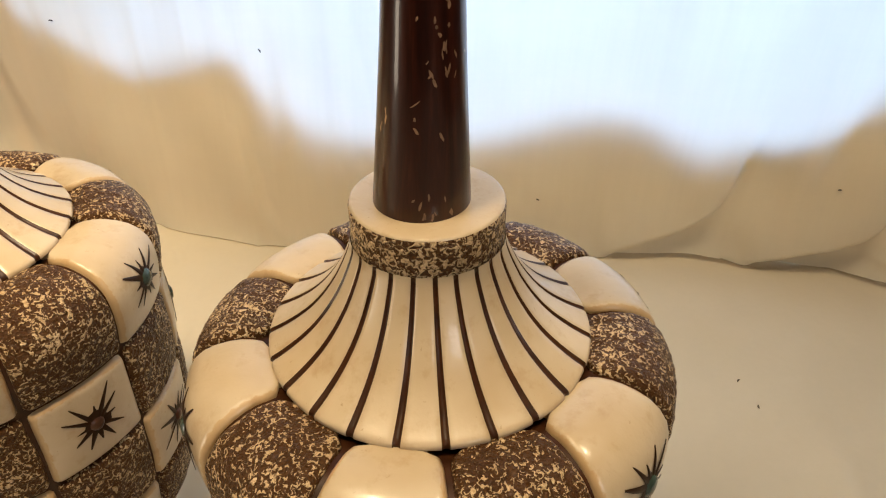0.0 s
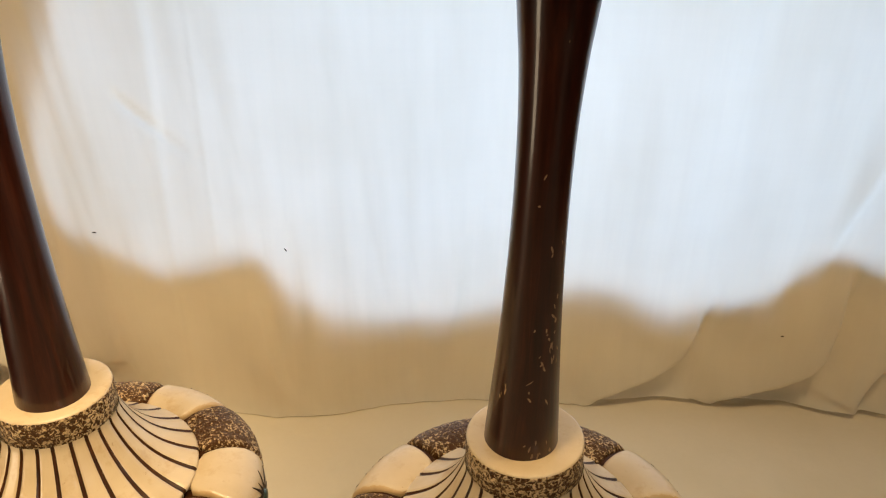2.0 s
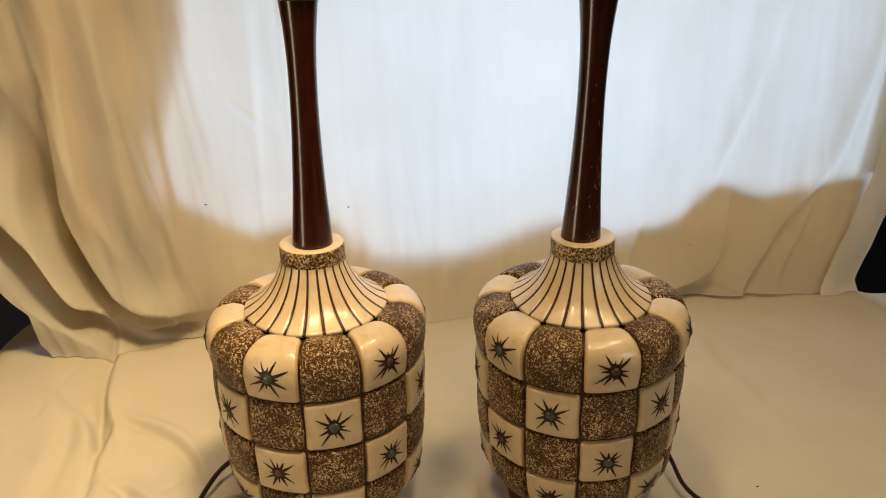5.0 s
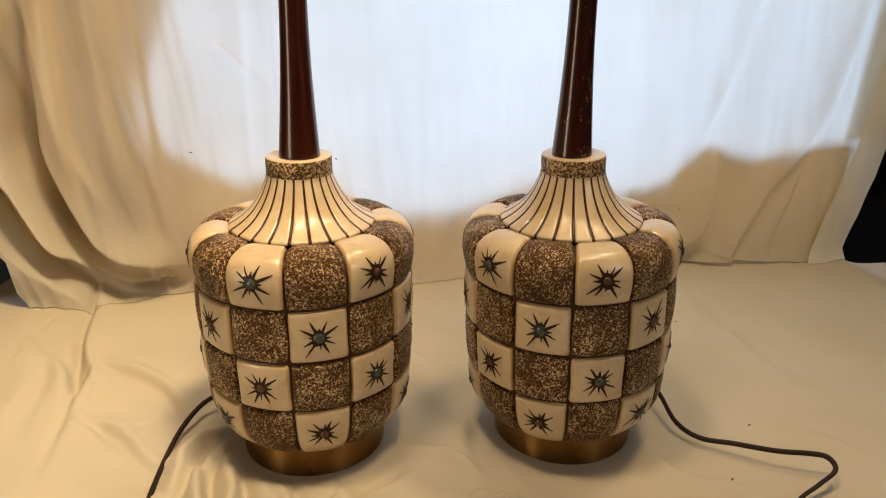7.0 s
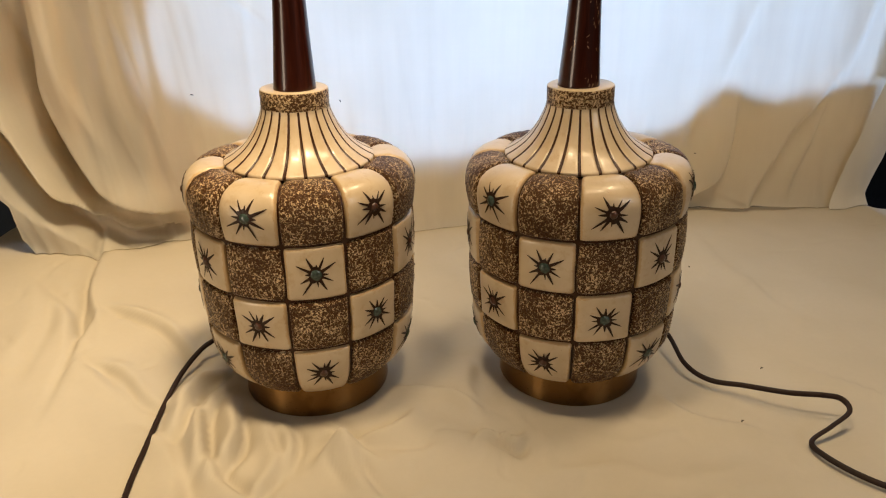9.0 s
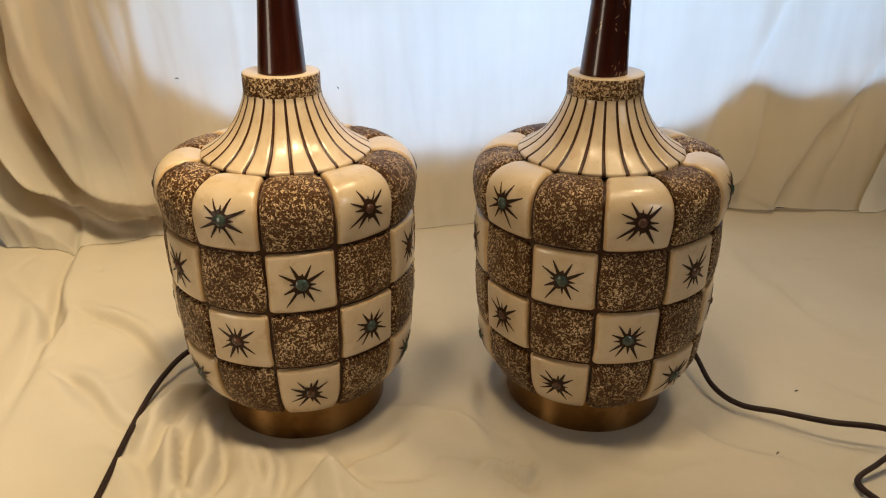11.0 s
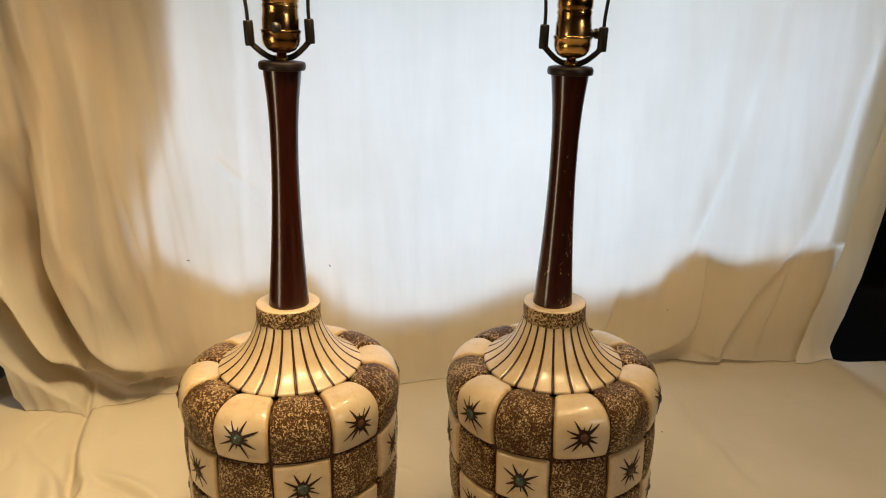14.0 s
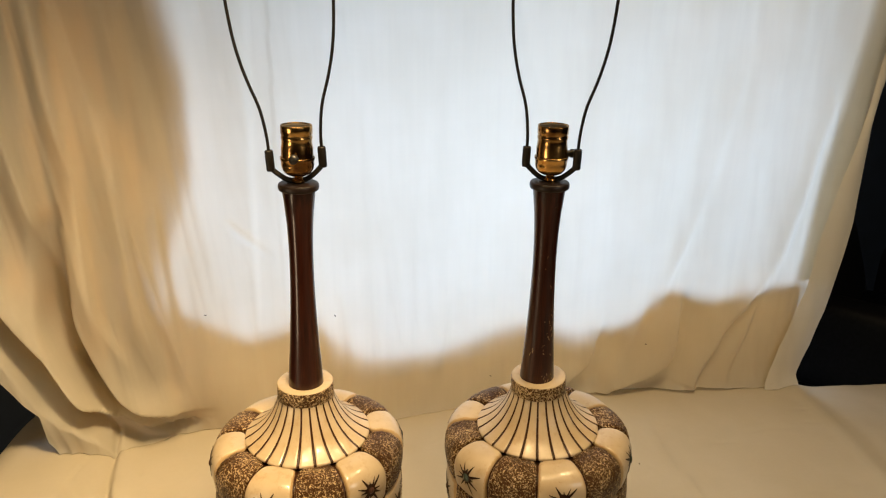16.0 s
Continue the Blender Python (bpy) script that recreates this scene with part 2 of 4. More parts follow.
# ---- mesh helpers ----


def mesh_of(name, verts, faces, materials, indices=None, smooth=True):
    me = bpy.data.meshes.new(name)
    me.from_pydata([tuple(v) for v in verts], [], faces)
    for m in materials:
        me.materials.append(m)
    if indices is not None:
        me.polygons.foreach_set("material_index", indices)
    me.polygons.foreach_set("use_smooth", [smooth] * len(me.polygons))
    me.update()
    return me


def part(name, me, parent, label="", m=None):
    ob = new(name, me)
    ob.parent = parent
    if m is not None:
        ob.matrix_basis = m
    return tagged(ob, label)


def empty(name, m):
    ob = new(name)
    ob.matrix_world = m
    ob.empty_display_size = 0.02
    return ob


def sample(points, count):
    """A smooth curve through the points (Catmull-Rom), as count places."""
    pts = [Vector(p) for p in points]
    pts = [2 * pts[0] - pts[1]] + pts + [2 * pts[-1] - pts[-2]]
    spans = len(pts) - 3
    out = []
    for k in range(count):
        u = k / (count - 1) * spans
        i = min(int(u), spans - 1)
        f = u - i
        a, b, c, d = pts[i:i + 4]
        out.append(0.5 * (2 * b + (c - a) * f + (2 * a - 5 * b + 4 * c - d) * f * f + (3 * b - a - 3 * c + d) * f ** 3))
    return out


def lathe(name, profile, mat, segments=64, smooth_count=0, closed=False):
    """A body of revolution from (radius, height) pairs."""
    prof = [(p[0], p[1]) for p in sample([(r, z, 0) for r, z in profile], smooth_count)] if smooth_count else profile
    verts, faces = [], []
    n = len(prof)
    for r, z in prof:
        for s in range(segments):
            a = 2 * math.pi * s / segments
            verts.append((r * math.cos(a), r * math.sin(a), z))
    rings = n if closed else n - 1
    for i in range(rings):
        j = (i + 1) % n
        for s in range(segments):
            q = (s + 1) % segments
            faces.append((i * segments + s, i * segments + q, j * segments + q, j * segments + s))
    return mesh_of(name, verts, faces, [mat])


def tube(name, points, radius, mat, count=40, sides=10, flat=1.0):
    """A round (or flattened) rod along a smooth curve, with closed ends."""
    line = sample(points, count)
    verts, faces = [], []
    side = None
    for k, p in enumerate(line):
        way = (line[min(k + 1, count - 1)] - line[max(k - 1, 0)]).normalized()
        if side is None:
            side = way.orthogonal().normalized()
        side = (side - way * side.dot(way)).normalized()
        up = way.cross(side)
        r = radius(k / (count - 1)) if callable(radius) else radius
        for s in range(sides):
            a = 2 * math.pi * s / sides
            verts.append(p + r * (math.cos(a) * side + flat * math.sin(a) * up))
    for k in range(count - 1):
        for s in range(sides):
            q = (s + 1) % sides
            faces.append((k * sides + s, k * sides + q, (k + 1) * sides + q, (k + 1) * sides + s))
    faces.append(tuple(reversed(range(sides))))
    faces.append(tuple(range((count - 1) * sides, count * sides)))
    return mesh_of(name, verts, faces, [mat])


def box_mesh(name, x0, x1, y0, y1, z0, z1, mat, bevel=0.0):
    bm = bmesh.new()
    bmesh.ops.create_cube(bm, size=1)
    for v in bm.verts:
        v.co = ((x0 + x1) / 2 + v.co.x * (x1 - x0), (y0 + y1) / 2 + v.co.y * (y1 - y0), (z0 + z1) / 2 + v.co.z * (z1 - z0))
    if bevel:
        bmesh.ops.bevel(bm, geom=bm.edges[:], offset=bevel, segments=4, affect="EDGES")
    me = bpy.data.meshes.new(name)
    bm.to_mesh(me)
    bm.free()
    me.materials.append(mat)
    return me


def structure(name, me, label, category):
    return tagged(new(name, me), label, category, kind="structure")


# ---- the room ----
structure("floor", box_mesh("floor", -3.2, 3.2, -3.0, 1.62, -0.70, -0.62, FLOOR), "dark carpeted floor of the dim room", "floor")
structure("ceiling", box_mesh("ceiling", -3.2, 3.2, -3.0, 1.62, 1.95, 2.03, DARK_WALL), "plain tan plaster ceiling", "ceiling")
structure("wall_west", box_mesh("wall_west", -3.28, -3.2, -3.0, 1.62, -0.62, 1.95, DARK_WALL), "plain dark plaster wall", "wall")
structure("wall_east", box_mesh("wall_east", 3.2, 3.28, -3.0, 1.62, -0.62, 1.95, NAVY), "plain dark navy painted wall", "wall")
structure("wall_south", box_mesh("wall_south", -3.2, 3.2, -3.08, -3.0, -0.62, 1.95, DARK_WALL), "plain dark plaster wall", "wall")
WX0, WX1, WZ0, WZ1 = -0.60, 1.0, 0.10, 1.70
for nm, a in (("wall_north_a", (-3.2, WX0, 1.20, 1.32, -0.62, 1.95)), ("wall_north_b", (WX1, 3.2, 1.20, 1.32, -0.62, 1.95)),
              ("wall_north_c", (WX0, WX1, 1.20, 1.32, -0.62, WZ0)), ("wall_north_d", (WX0, WX1, 1.20, 1.32, WZ1, 1.95))):
    structure(nm, box_mesh(nm, *a, NAVY), "dark navy painted wall round the window", "wall")
window = tagged(empty("window_1", pose(0, 1.26, 0)), "white painted window behind the hanging sheet", "window", kind="structure")
for a in ((WX0, WX1, -0.03, 0.03, WZ0, WZ0 + 0.05), (WX0, WX1, -0.03, 0.03, WZ1 - 0.05, WZ1),
          (WX0, WX0 + 0.05, -0.03, 0.03, WZ0 + 0.05, WZ1 - 0.05), (WX1 - 0.05, WX1, -0.03, 0.03, WZ0 + 0.05, WZ1 - 0.05)):
    part("window_frame", box_mesh("window_frame", *a, PAINT, 0.006), window)

def smooth(f):
    f = max(0.0, min(1.0, f))
    return f * f * (3 - 2 * f)


# ---- the bed ----
BED_TURN = radians(-16)


FOLDS = ((-0.356, 0.331, -0.391, 0.222, 0.0096, 0.0062),
         (-0.333, 0.292, -0.325, 0.201, 0.0072, 0.0062),
         (-0.386, 0.375, -0.437, 0.298, 0.0088, 0.0068),
         (-0.410, 0.450, -0.495, 0.582, 0.0056, 0.0062),
         (-0.298, 0.264, -0.243, 0.185, 0.0064, 0.0062),
         (-0.184, 0.294, -0.121, 0.211, 0.0048, 0.0062),
         (-0.132, 0.166, -0.093, 0.166, 0.0048, 0.0031),
         (-0.596, 0.612, -0.511, 0.413, 0.0048, 0.0081),
         (-0.282, 0.189, -0.201, 0.227, 0.0056, 0.0074),
         (-0.555, 0.775, -0.548, 0.569, -0.0040, 0.0060),
         (-0.548, 0.569, -0.543, 0.450, -0.0040, 0.0070),
         (-0.419, 0.313, -0.375, 0.162, 0.0060, 0.0060),
         (-0.379, 0.333, -0.419, 0.235, 0.0060, 0.0060),
         (-0.437, 0.341, -0.515, 0.441, 0.0040, 0.0060),
         (-0.291, 0.229, -0.244, 0.126, 0.0040, 0.0060),
         (-0.463, 0.287, -0.419, 0.168, 0.0040, 0.0080),
         (-0.334, 0.254, -0.360, 0.157, 0.0050, 0.0060),
         (-0.118, 0.156, -0.092, 0.151, -0.0040, 0.0040),
         (-0.626, 0.665, -0.619, 0.476, 0.0040, 0.0120),
         (-0.103, 0.301, -0.110, 0.209, 0.0040, 0.0100),
         (0.397, 0.396, 0.365, 0.259, 0.0020, 0.0080),
         (0.419, 0.539, 0.337, 0.293, 0.0020, 0.0120),
         (0.088, 0.164, 0.136, 0.085, 0.0030, 0.0100),
         (-0.275, 0.186, -0.185, 0.174, 0.0030, 0.0080),
         (0.300, 0.150, 0.360, -0.020, 0.0030, 0.0060))


def bed_height(x, y):
    """Soft unevenness of the covered mattress."""
    h = 0.0035 * noise.noise(Vector((x * 5, y * 5, 0.3)))
    # long crease running from the sheet's corner towards the front
    cx = -0.547 - 0.06 * (0.77 - y) + 0.004 * math.sin(y * 16)
    if 0.30 < y < 0.86:
        h -= smooth((y - 0.30) / 0.3) * (0.0105 * math.exp(-((x - cx) / 0.0060) ** 2) - 0.004 * math.exp(-((x - cx - 0.020) / 0.014) ** 2))
    # rumples in front of and beside the lamps
    near = math.exp(-((x + 0.40) / 0.15) ** 2 - ((y - 0.12) / 0.24) ** 2)
    s = x * 0.86 + y * 0.50 + 0.03 * noise.noise(Vector((x * 6, y * 6, 2.2)))
    fold = 1 - abs(noise.noise(Vector((s * 15, (x - y) * 2.2, 1.7)))) * 2.6
    h += near * (0.003 * max(-0.6, fold) + 0.004 * noise.noise(Vector((s * 34, (x - y) * 5, 6.1))))
    for x0, y0, x1, y1, high, wide in FOLDS:
        ex, ey = x1 - x0, y1 - y0
        f = ((x - x0) * ex + (y - y0) * ey) / (ex * ex + ey * ey)
        if -0.3 < f < 1.3:
            n = math.hypot(ex, ey)
            d = ((x - x0) * ey - (y - y0) * ex) / n + 0.010 * math.sin(4 * f + x0 * 40)
            if abs(d) < 5 * wide:
                end = max(0.0, min(1.0, (f + 0.3) / 0.4)) * max(0.0, min(1.0, (1.3 - f) / 0.4))
                # steep on one side, long on the other
                h += 1.8 * high * end * (math.exp(-(d / (wide if d < 0 else 2.2 * wide)) ** 2) - 0.5 * math.exp(-((d + 1.7 * wide) / wide) ** 2))
    near = math.exp(-((x + 0.10) / 0.24) ** 2 - ((y - 0.05) / 0.14) ** 2)
    h += near * 0.008 * (0.5 - abs(noise.noise(Vector((x * 7 + y * 12, (x - y) * 10, 4.1)))) * 2)
    near = math.exp(-((x - 0.24) / 0.16) ** 2 - ((y - 0.08) / 0.10) ** 2)
    h += near * 0.004 * noise.noise(Vector((x * 18, y * 24, 7.1)))
    h += 0.0016 * noise.noise(Vector((x * 21, y * 15, 9.3)))
    # fine creases all over, deeper on the side nearest the camera
    crease = abs(noise.noise(Vector((x * 9 + 0.4 * y, y * 6 - 2 * x, 2.5)))) + 0.5 * abs(noise.noise(Vector((x * 22, y * 17, 5.5))))
    h -= (0.0011 + 0.0016 * math.exp(-((x + 0.35) / 0.3) ** 2)) * math.exp(-(crease / 0.07) ** 2)
    # past a soft ridge the cover falls away towards the end of the bed
    side = (x - 0.809) * 0.955 - (y - 0.583) * 0.297
    h += 0.004 * math.exp(-(side / 0.02) ** 2) - 0.009 * smooth((side + 0.005) / 0.060)
    # the far corner by the window lies higher
    lift = max(0.0, min(1.0, (-x - 0.30) / 0.35)) * max(0.0, min(1.0, (y - 0.45) / 0.3))
    return h + 0.022 * lift * lift * (3 - 2 * lift)


def bed_level(x, y):
    # flat seats where the lamps press the cloth down
    h = bed_height(x, y)
    for cx, cy in ((LX, LY), (RX, RY)):
        d = math.hypot(x - cx, y - cy)
        f = max(0.0, min(1.0, (d - 0.080) / 0.05))
        h *= f * f * (3 - 2 * f)
    return h


LX, LY, RX, RY = -0.2698, 0.3444, 0.0199, 0.2669


def build_bed():
    """Rounded mattress block under its cover; origin at the middle of the far edge."""
    o = Vector((0.05, 0.825))
    ax = Vector((math.cos(BED_TURN), math.sin(BED_TURN)))
    ay = Vector((-ax.y, ax.x))
    half_left, half_right, length, rim, soft, drop = 0.80, 1.25, 1.78, 0.022, 0.082, 0.55
    us = [*np.linspace(-half_left, -0.74, 14), *np.linspace(-0.735, 0.40, 300), *np.linspace(0.41, half_right, 70)]
    vs = [*np.linspace(-length, -0.92, 40), *np.linspace(-0.915, -0.10, 230), *np.linspace(-0.095, 0, 24)]

    verts, faces = [], []
    nu, nv = len(us), len(vs)
    for v in vs:
        for u in us:
            p = o + ax * u + ay * v
            edge = min(half_right - u, v + length, -v)
            fall = 0.0
            if edge < rim:
                fall = rim - math.sqrt(max(0.0, rim * rim - (rim - edge) ** 2))
            # the side beside the sheet's corner is soft and well rounded
            e_u, e_v = u + half_left, -v
            if e_u < 0.16 and e_v < 0.10:
                e_u = min(e_u, 0.10 - math.hypot(max(0.0, 0.10 - e_u), max(0.0, 0.10 - e_v) * 0.6))
            if e_u < soft:
                fall = max(fall, soft - math.sqrt(max(0.0, soft * soft - (soft - max(0.0, e_u)) ** 2)))
            verts.append((p.x, p.y, bed_level(p.x, p.y) - fall))
    for j in range(nv - 1):
        for i in range(nu - 1):
            a = j * nu + i
            faces.append((a, a + 1, a + nu + 1, a + nu))
    ring = [i for i in range(nu)] + [j * nu + nu - 1 for j in range(1, nv)] + [(nv - 1) * nu + i for i in range(nu - 2, -1, -1)] + [j * nu for j in range(nv - 2, 0, -1)]
    low = []
    for r in ring:
        x, y, z = verts[r]
        low.append(len(verts))
        verts.append((x, y, -drop))
    for k in range(len(ring)):
        q = (k + 1) % len(ring)
        faces.append((ring[q], ring[k], low[k], low[q]))
    faces.append(tuple(reversed(low)))
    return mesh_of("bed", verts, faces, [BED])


bed = tagged(new("bed"), "bed covered with a rumpled cream cotton sheet", "bed")
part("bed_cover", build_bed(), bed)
part("bed_base", box_mesh("bed_base", -0.75, 1.2, -1.7, -0.05, -0.62, -0.54, LINING, 0.01), bed, "", pose(0.05, 0.80, 0, 0, 0, math.degrees(BED_TURN)))

# ---- the hanging sheet ----
SHEET_LINE = ((-1.15, 0.84), (-0.65, 0.800), (-0.50, 0.790), (-0.30, 0.765), (-0.19, 0.742), (-0.11, 0.742), (0.0, 0.738), (0.20, 0.722),
              (0.30, 0.700), (0.43, 0.672), (0.55, 0.643), (0.65, 0.626), (0.74, 0.612), (0.82, 0.592), (1.2, 0.53))
SHEET_X, SHEET_Y = zip(*SHEET_LINE)


def sheet_base(x):
    k = 0.03
    return float(sum(np.interp(x + d, SHEET_X, SHEET_Y) for d in (-2 * k, -k, 0, k, 2 * k)) / 5)


def fold_line(*points):
    return [(p.x, p.y) for p in sample([(x, z, 0) for x, z in points], 4 * len(points))]


# crests of the swags at the lower corner
CREST_A = fold_line((-0.74, 0.40), (-0.66, 0.262), (-0.631, 0.210), (-0.603, 0.138), (-0.568, 0.092), (-0.505, 0.047), (-0.45, 0.035))
CREST_B = fold_line((-0.574, 0.42), (-0.575, 0.33), (-0.579, 0.272), (-0.566, 0.212), (-0.545, 0.153), (-0.521, 0.109), (-0.476, 0.080), (-0.413, 0.062), (-0.35, 0.055))
# lesser folds: line, depth, width on the near side, width on the far side
SMALL_FOLDS = (
    (fold_line((-0.550, 0.52), (-0.553, 0.40), (-0.549, 0.277), (-0.515, 0.18)), 0.018, 0.022, 0.008),
    (fold_line((-0.490, 0.60), (-0.492, 0.42), (-0.480, 0.26), (-0.455, 0.15)), 0.014, 0.020, 0.009),
    (fold_line((-0.440, 0.50), (-0.432, 0.30), (-0.424, 0.12)), 0.008, 0.014, 0.008),
    (fold_line((-0.650, 0.90), (-0.645, 0.66), (-0.625, 0.48), (-0.600, 0.36)), 0.026, 0.028, 0.010),
    (fold_line((-0.700, 0.95), (-0.705, 0.72), (-0.690, 0.52), (-0.665, 0.36)), 0.022, 0.026, 0.010),
    (fold_line((-0.560, 1.05), (-0.570, 0.82), (-0.566, 0.62), (-0.55, 0.50)), 0.018, 0.020, 0.008),
    (fold_line((-0.470, 1.10), (-0.475, 0.86), (-0.468, 0.66)), 0.012, 0.016, 0.007),
    (fold_line((0.060, 0.24), (0.050, 0.14), (0.030, 0.03)), 0.006, 0.030, 0.012),
    (fold_line((-0.262, 0.80), (-0.270, 0.52), (-0.275, 0.355), (-0.278, 0.270), (-0.281, 0.17)), 0.005, 0.008, 0.032),
    (fold_line((-0.320, 0.416), (-0.289, 0.385), (-0.258, 0.357)), 0.022, 0.006, 0.004),
    (fold_line((0.540, 0.36), (0.516, 0.281), (0.499, 0.203)), 0.008, 0.014, 0.006),
    (fold_line((-0.195, 0.150), (-0.188, 0.115), (-0.180, 0.055), (-0.152, 0.012), (-0.110, -0.01)), 0.012, 0.030, 0.010),
    (fold_line((0.462, 0.115), (0.486, 0.095), (0.512, 0.060)), 0.004, 0.009, 0.006),
    (fold_line((0.400, 0.150), (0.392, 0.10), (0.375, 0.05)), 0.005, 0.018, 0.010),
    (fold_line((0.460, 0.175), (0.445, 0.12), (0.425, 0.06)), 0.005, 0.016, 0.009),
    (fold_line((0.712, 0.235), (0.690, 0.160), (0.667, 0.080), (0.652, 0.005)), 0.011, 0.020, 0.006),
    (fold_line((0.610, 0.70), (0.560, 0.45), (0.525, 0.28), (0.515, 0.20)), 0.006, 0.030, 0.014),
    (fold_line((0.790, 0.60), (0.755, 0.40), (0.728, 0.28), (0.715, 0.20)), 0.008, 0.016, 0.010),
    (fold_line((-0.150, 0.26), (-0.145, 0.15), (-0.150, 0.03)), 0.007, 0.022, 0.012),
    (fold_line((-0.300, 0.34), (-0.296, 0.20), (-0.290, 0.05)), 0.003, 0.016, 0.009),
    (fold_line((-0.350, 0.30), (-0.344, 0.18), (-0.340, 0.06)), 0.003, 0.014, 0.008),
)
# swags of the free side: line, how far the cloth falls back past it, reach of the hollow
SWAGS = (
    (fold_line((0.372, 0.205), (0.366, 0.140), (0.361, 0.100), (0.349, 0.067), (0.318, 0.043), (0.276, 0.026), (0.226, 0.006)), 0.022, 0.060),
    (fold_line((0.530, 0.270), (0.535, 0.190), (0.534, 0.130), (0.525, 0.071), (0.495, 0.040), (0.449, 0.024), (0.395, 0.006)), 0.034, 0.050),
    (fold_line((0.720, 0.270), (0.686, 0.210), (0.643, 0.145), (0.614, 0.083), (0.587, 0.028), (0.575, 0.000)), 0.026, 0.028),
)
FOLD_BOXES = [(min(p[0] for p in f[0]) - 3 * f[2], max(p[0] for p in f[0]) + 3 * f[2], min(p[1] for p in f[0]) - 0.06, max(p[1] for p in f[0]) + 0.06) for f in SMALL_FOLDS]


def fold_distance(line, x, z):
    """Signed distance to a fold's line (positive on its upper or outer side) and the share of the way along it."""
    best, side, along = 9.0, 1.0, 0.0
    n = len(line) - 1
    for k in range(n):
        px, pz = line[k]
        ex, ez = line[k + 1][0] - px, line[k + 1][1] - pz
        f = max(0.0, min(1.0, ((x - px) * ex + (z - pz) * ez) / (ex * ex + ez * ez)))
        dx, dz = x - px - f * ex, z - pz - f * ez
        d = dx * dx + dz * dz
        if d < best:
            best, side, along = d, ex * dz - ez * dx, (k + f) / n
    return math.copysign(math.sqrt(best), side), along


def sheet_y(x, z):
    """Where the sheet hangs: its line over the bed and its folds."""
    y = sheet_base(x)
    low = math.exp(-z / 0.22)
    # wide upright folds, leaning with the pull of the cloth
    y += (0.006 + 0.004 * low) * math.sin(16.5 * (x - 0.24 * z) + 0.9) * max(0, min(1, (x + 0.5) / 0.3)) * (1 - 0.6 * smooth((x - 0.3) / 0.2))
    y += 0.004 * math.sin(41 * (x - 0.20 * z) + 2.0 * math.sin(3 * z)) * max(0, min(1, (x - 0.05) / 0.3)) * (1 - 0.6 * low)
    y += 0.010 * noise.noise(Vector((x * 3.2, z * 1.3, 5.0)))
    y += 0.0040 * noise.noise(Vector((x * 16, z * 3.0, 8.0)))
    y += 0.0017 * noise.noise(Vector((x * 44, z * 3.5, 3.0)))
    # small pleats over the part beside the window
    left = max(0.0, min(1.0, (-0.33 - x) / 0.12))
    y += left * 0.0060 * noise.noise(Vector((x * 34 + 3 * z, z * 2.2, 11.0))) * (0.5 + 0.5 * min(1, z / 0.4))
    y += left * 0.0035 * math.sin(58 * (x + 0.10 * z) + 2 * noise.noise(Vector((x * 5, z * 4, 1)))) * (0.35 + 0.65 * min(1, z / 0.5))
    y += left * 0.014 * math.sin(19 * (x + 0.26 * z))
    # creases where the cloth folds sharply, fanning out over the part beside the window
    y += (0.0030 + 0.0110 * left) * abs(noise.noise(Vector((x * 21 + 4.2 * z, z * 1.1, 17.0))))
    y += (0.0010 + 0.0040 * left) * abs(noise.noise(Vector((x * 47 + 6.5 * z, z * 2.0, 21.0))))
    # swags that sweep down to the lower corner: each crest hangs over a hollow, with a flap below it
    if x < -0.25 and z < 0.62:
        fade = smooth((0.50 - z) / 0.24) * smooth((-0.36 - x) / 0.12)
        w = 0.013
        for line, high in ((CREST_A, 1.0), (CREST_B, 0.9)):
            d, along = fold_distance(line, x, z)
            if d > 0:
                step = -0.034 * math.exp(-(d / 0.040) ** 2)
            elif d > -w:
                step = -0.034 + 0.084 * smooth(-d / w)
            else:
                step = 0.050 - 0.074 * smooth((-d - w - 0.016) / 0.032) + 0.024 * smooth((-d - w - 0.06) / 0.10)
            y += fade * high * step * (1 - 0.55 * smooth((along - 0.55) / 0.45))
    for (line, depth, near_side, far_side), (x0, x1, z0, z1) in zip(SMALL_FOLDS, FOLD_BOXES):
        if x0 < x < x1 and z0 < z < z1:
            d, along = fold_distance(line, x, z)
            side = far_side if d > 0 else near_side
            reach = smooth((line[0][1] + 0.06 - z) / 0.16) * smooth((z - line[-1][1] + 0.03) / 0.16)
            y -= depth * reach * math.exp(-(d / side) ** 2)
    if x > 0.12 and z < 0.34:
        for line, fall, reach in SWAGS:
            d, along = fold_distance(line, x, z)
            fade = smooth(along / 0.30) * smooth((1.02 - along) / 0.10)
            if d > 0:
                y += fade * fall * (smooth(d / 0.018) * math.exp(-(d / reach) ** 2) - 0.30)
            else:
                y -= fade * fall * 0.30 * math.exp(-(d / 0.040) ** 2)
            if d > 0:
                y += fade * fall * 0.30 * smooth(d / 0.05)
    # the hem is tucked back beside the corner, rests on the bed and turns forwards a little
    y += 0.055 * math.exp(-((x + 0.40) / 0.075) ** 2) * math.exp(-z / 0.07)
    y -= 0.012 * math.exp(-z / 0.02)
    return y


def sheet_left(z):
    return float(np.interp(z, (0, 0.03, 0.10, 0.145, 0.19, 0.30, 0.50, 1.50), (-0.640, -0.653, -0.657, -0.684, -0.712, -0.762, -0.828, -0.948)))


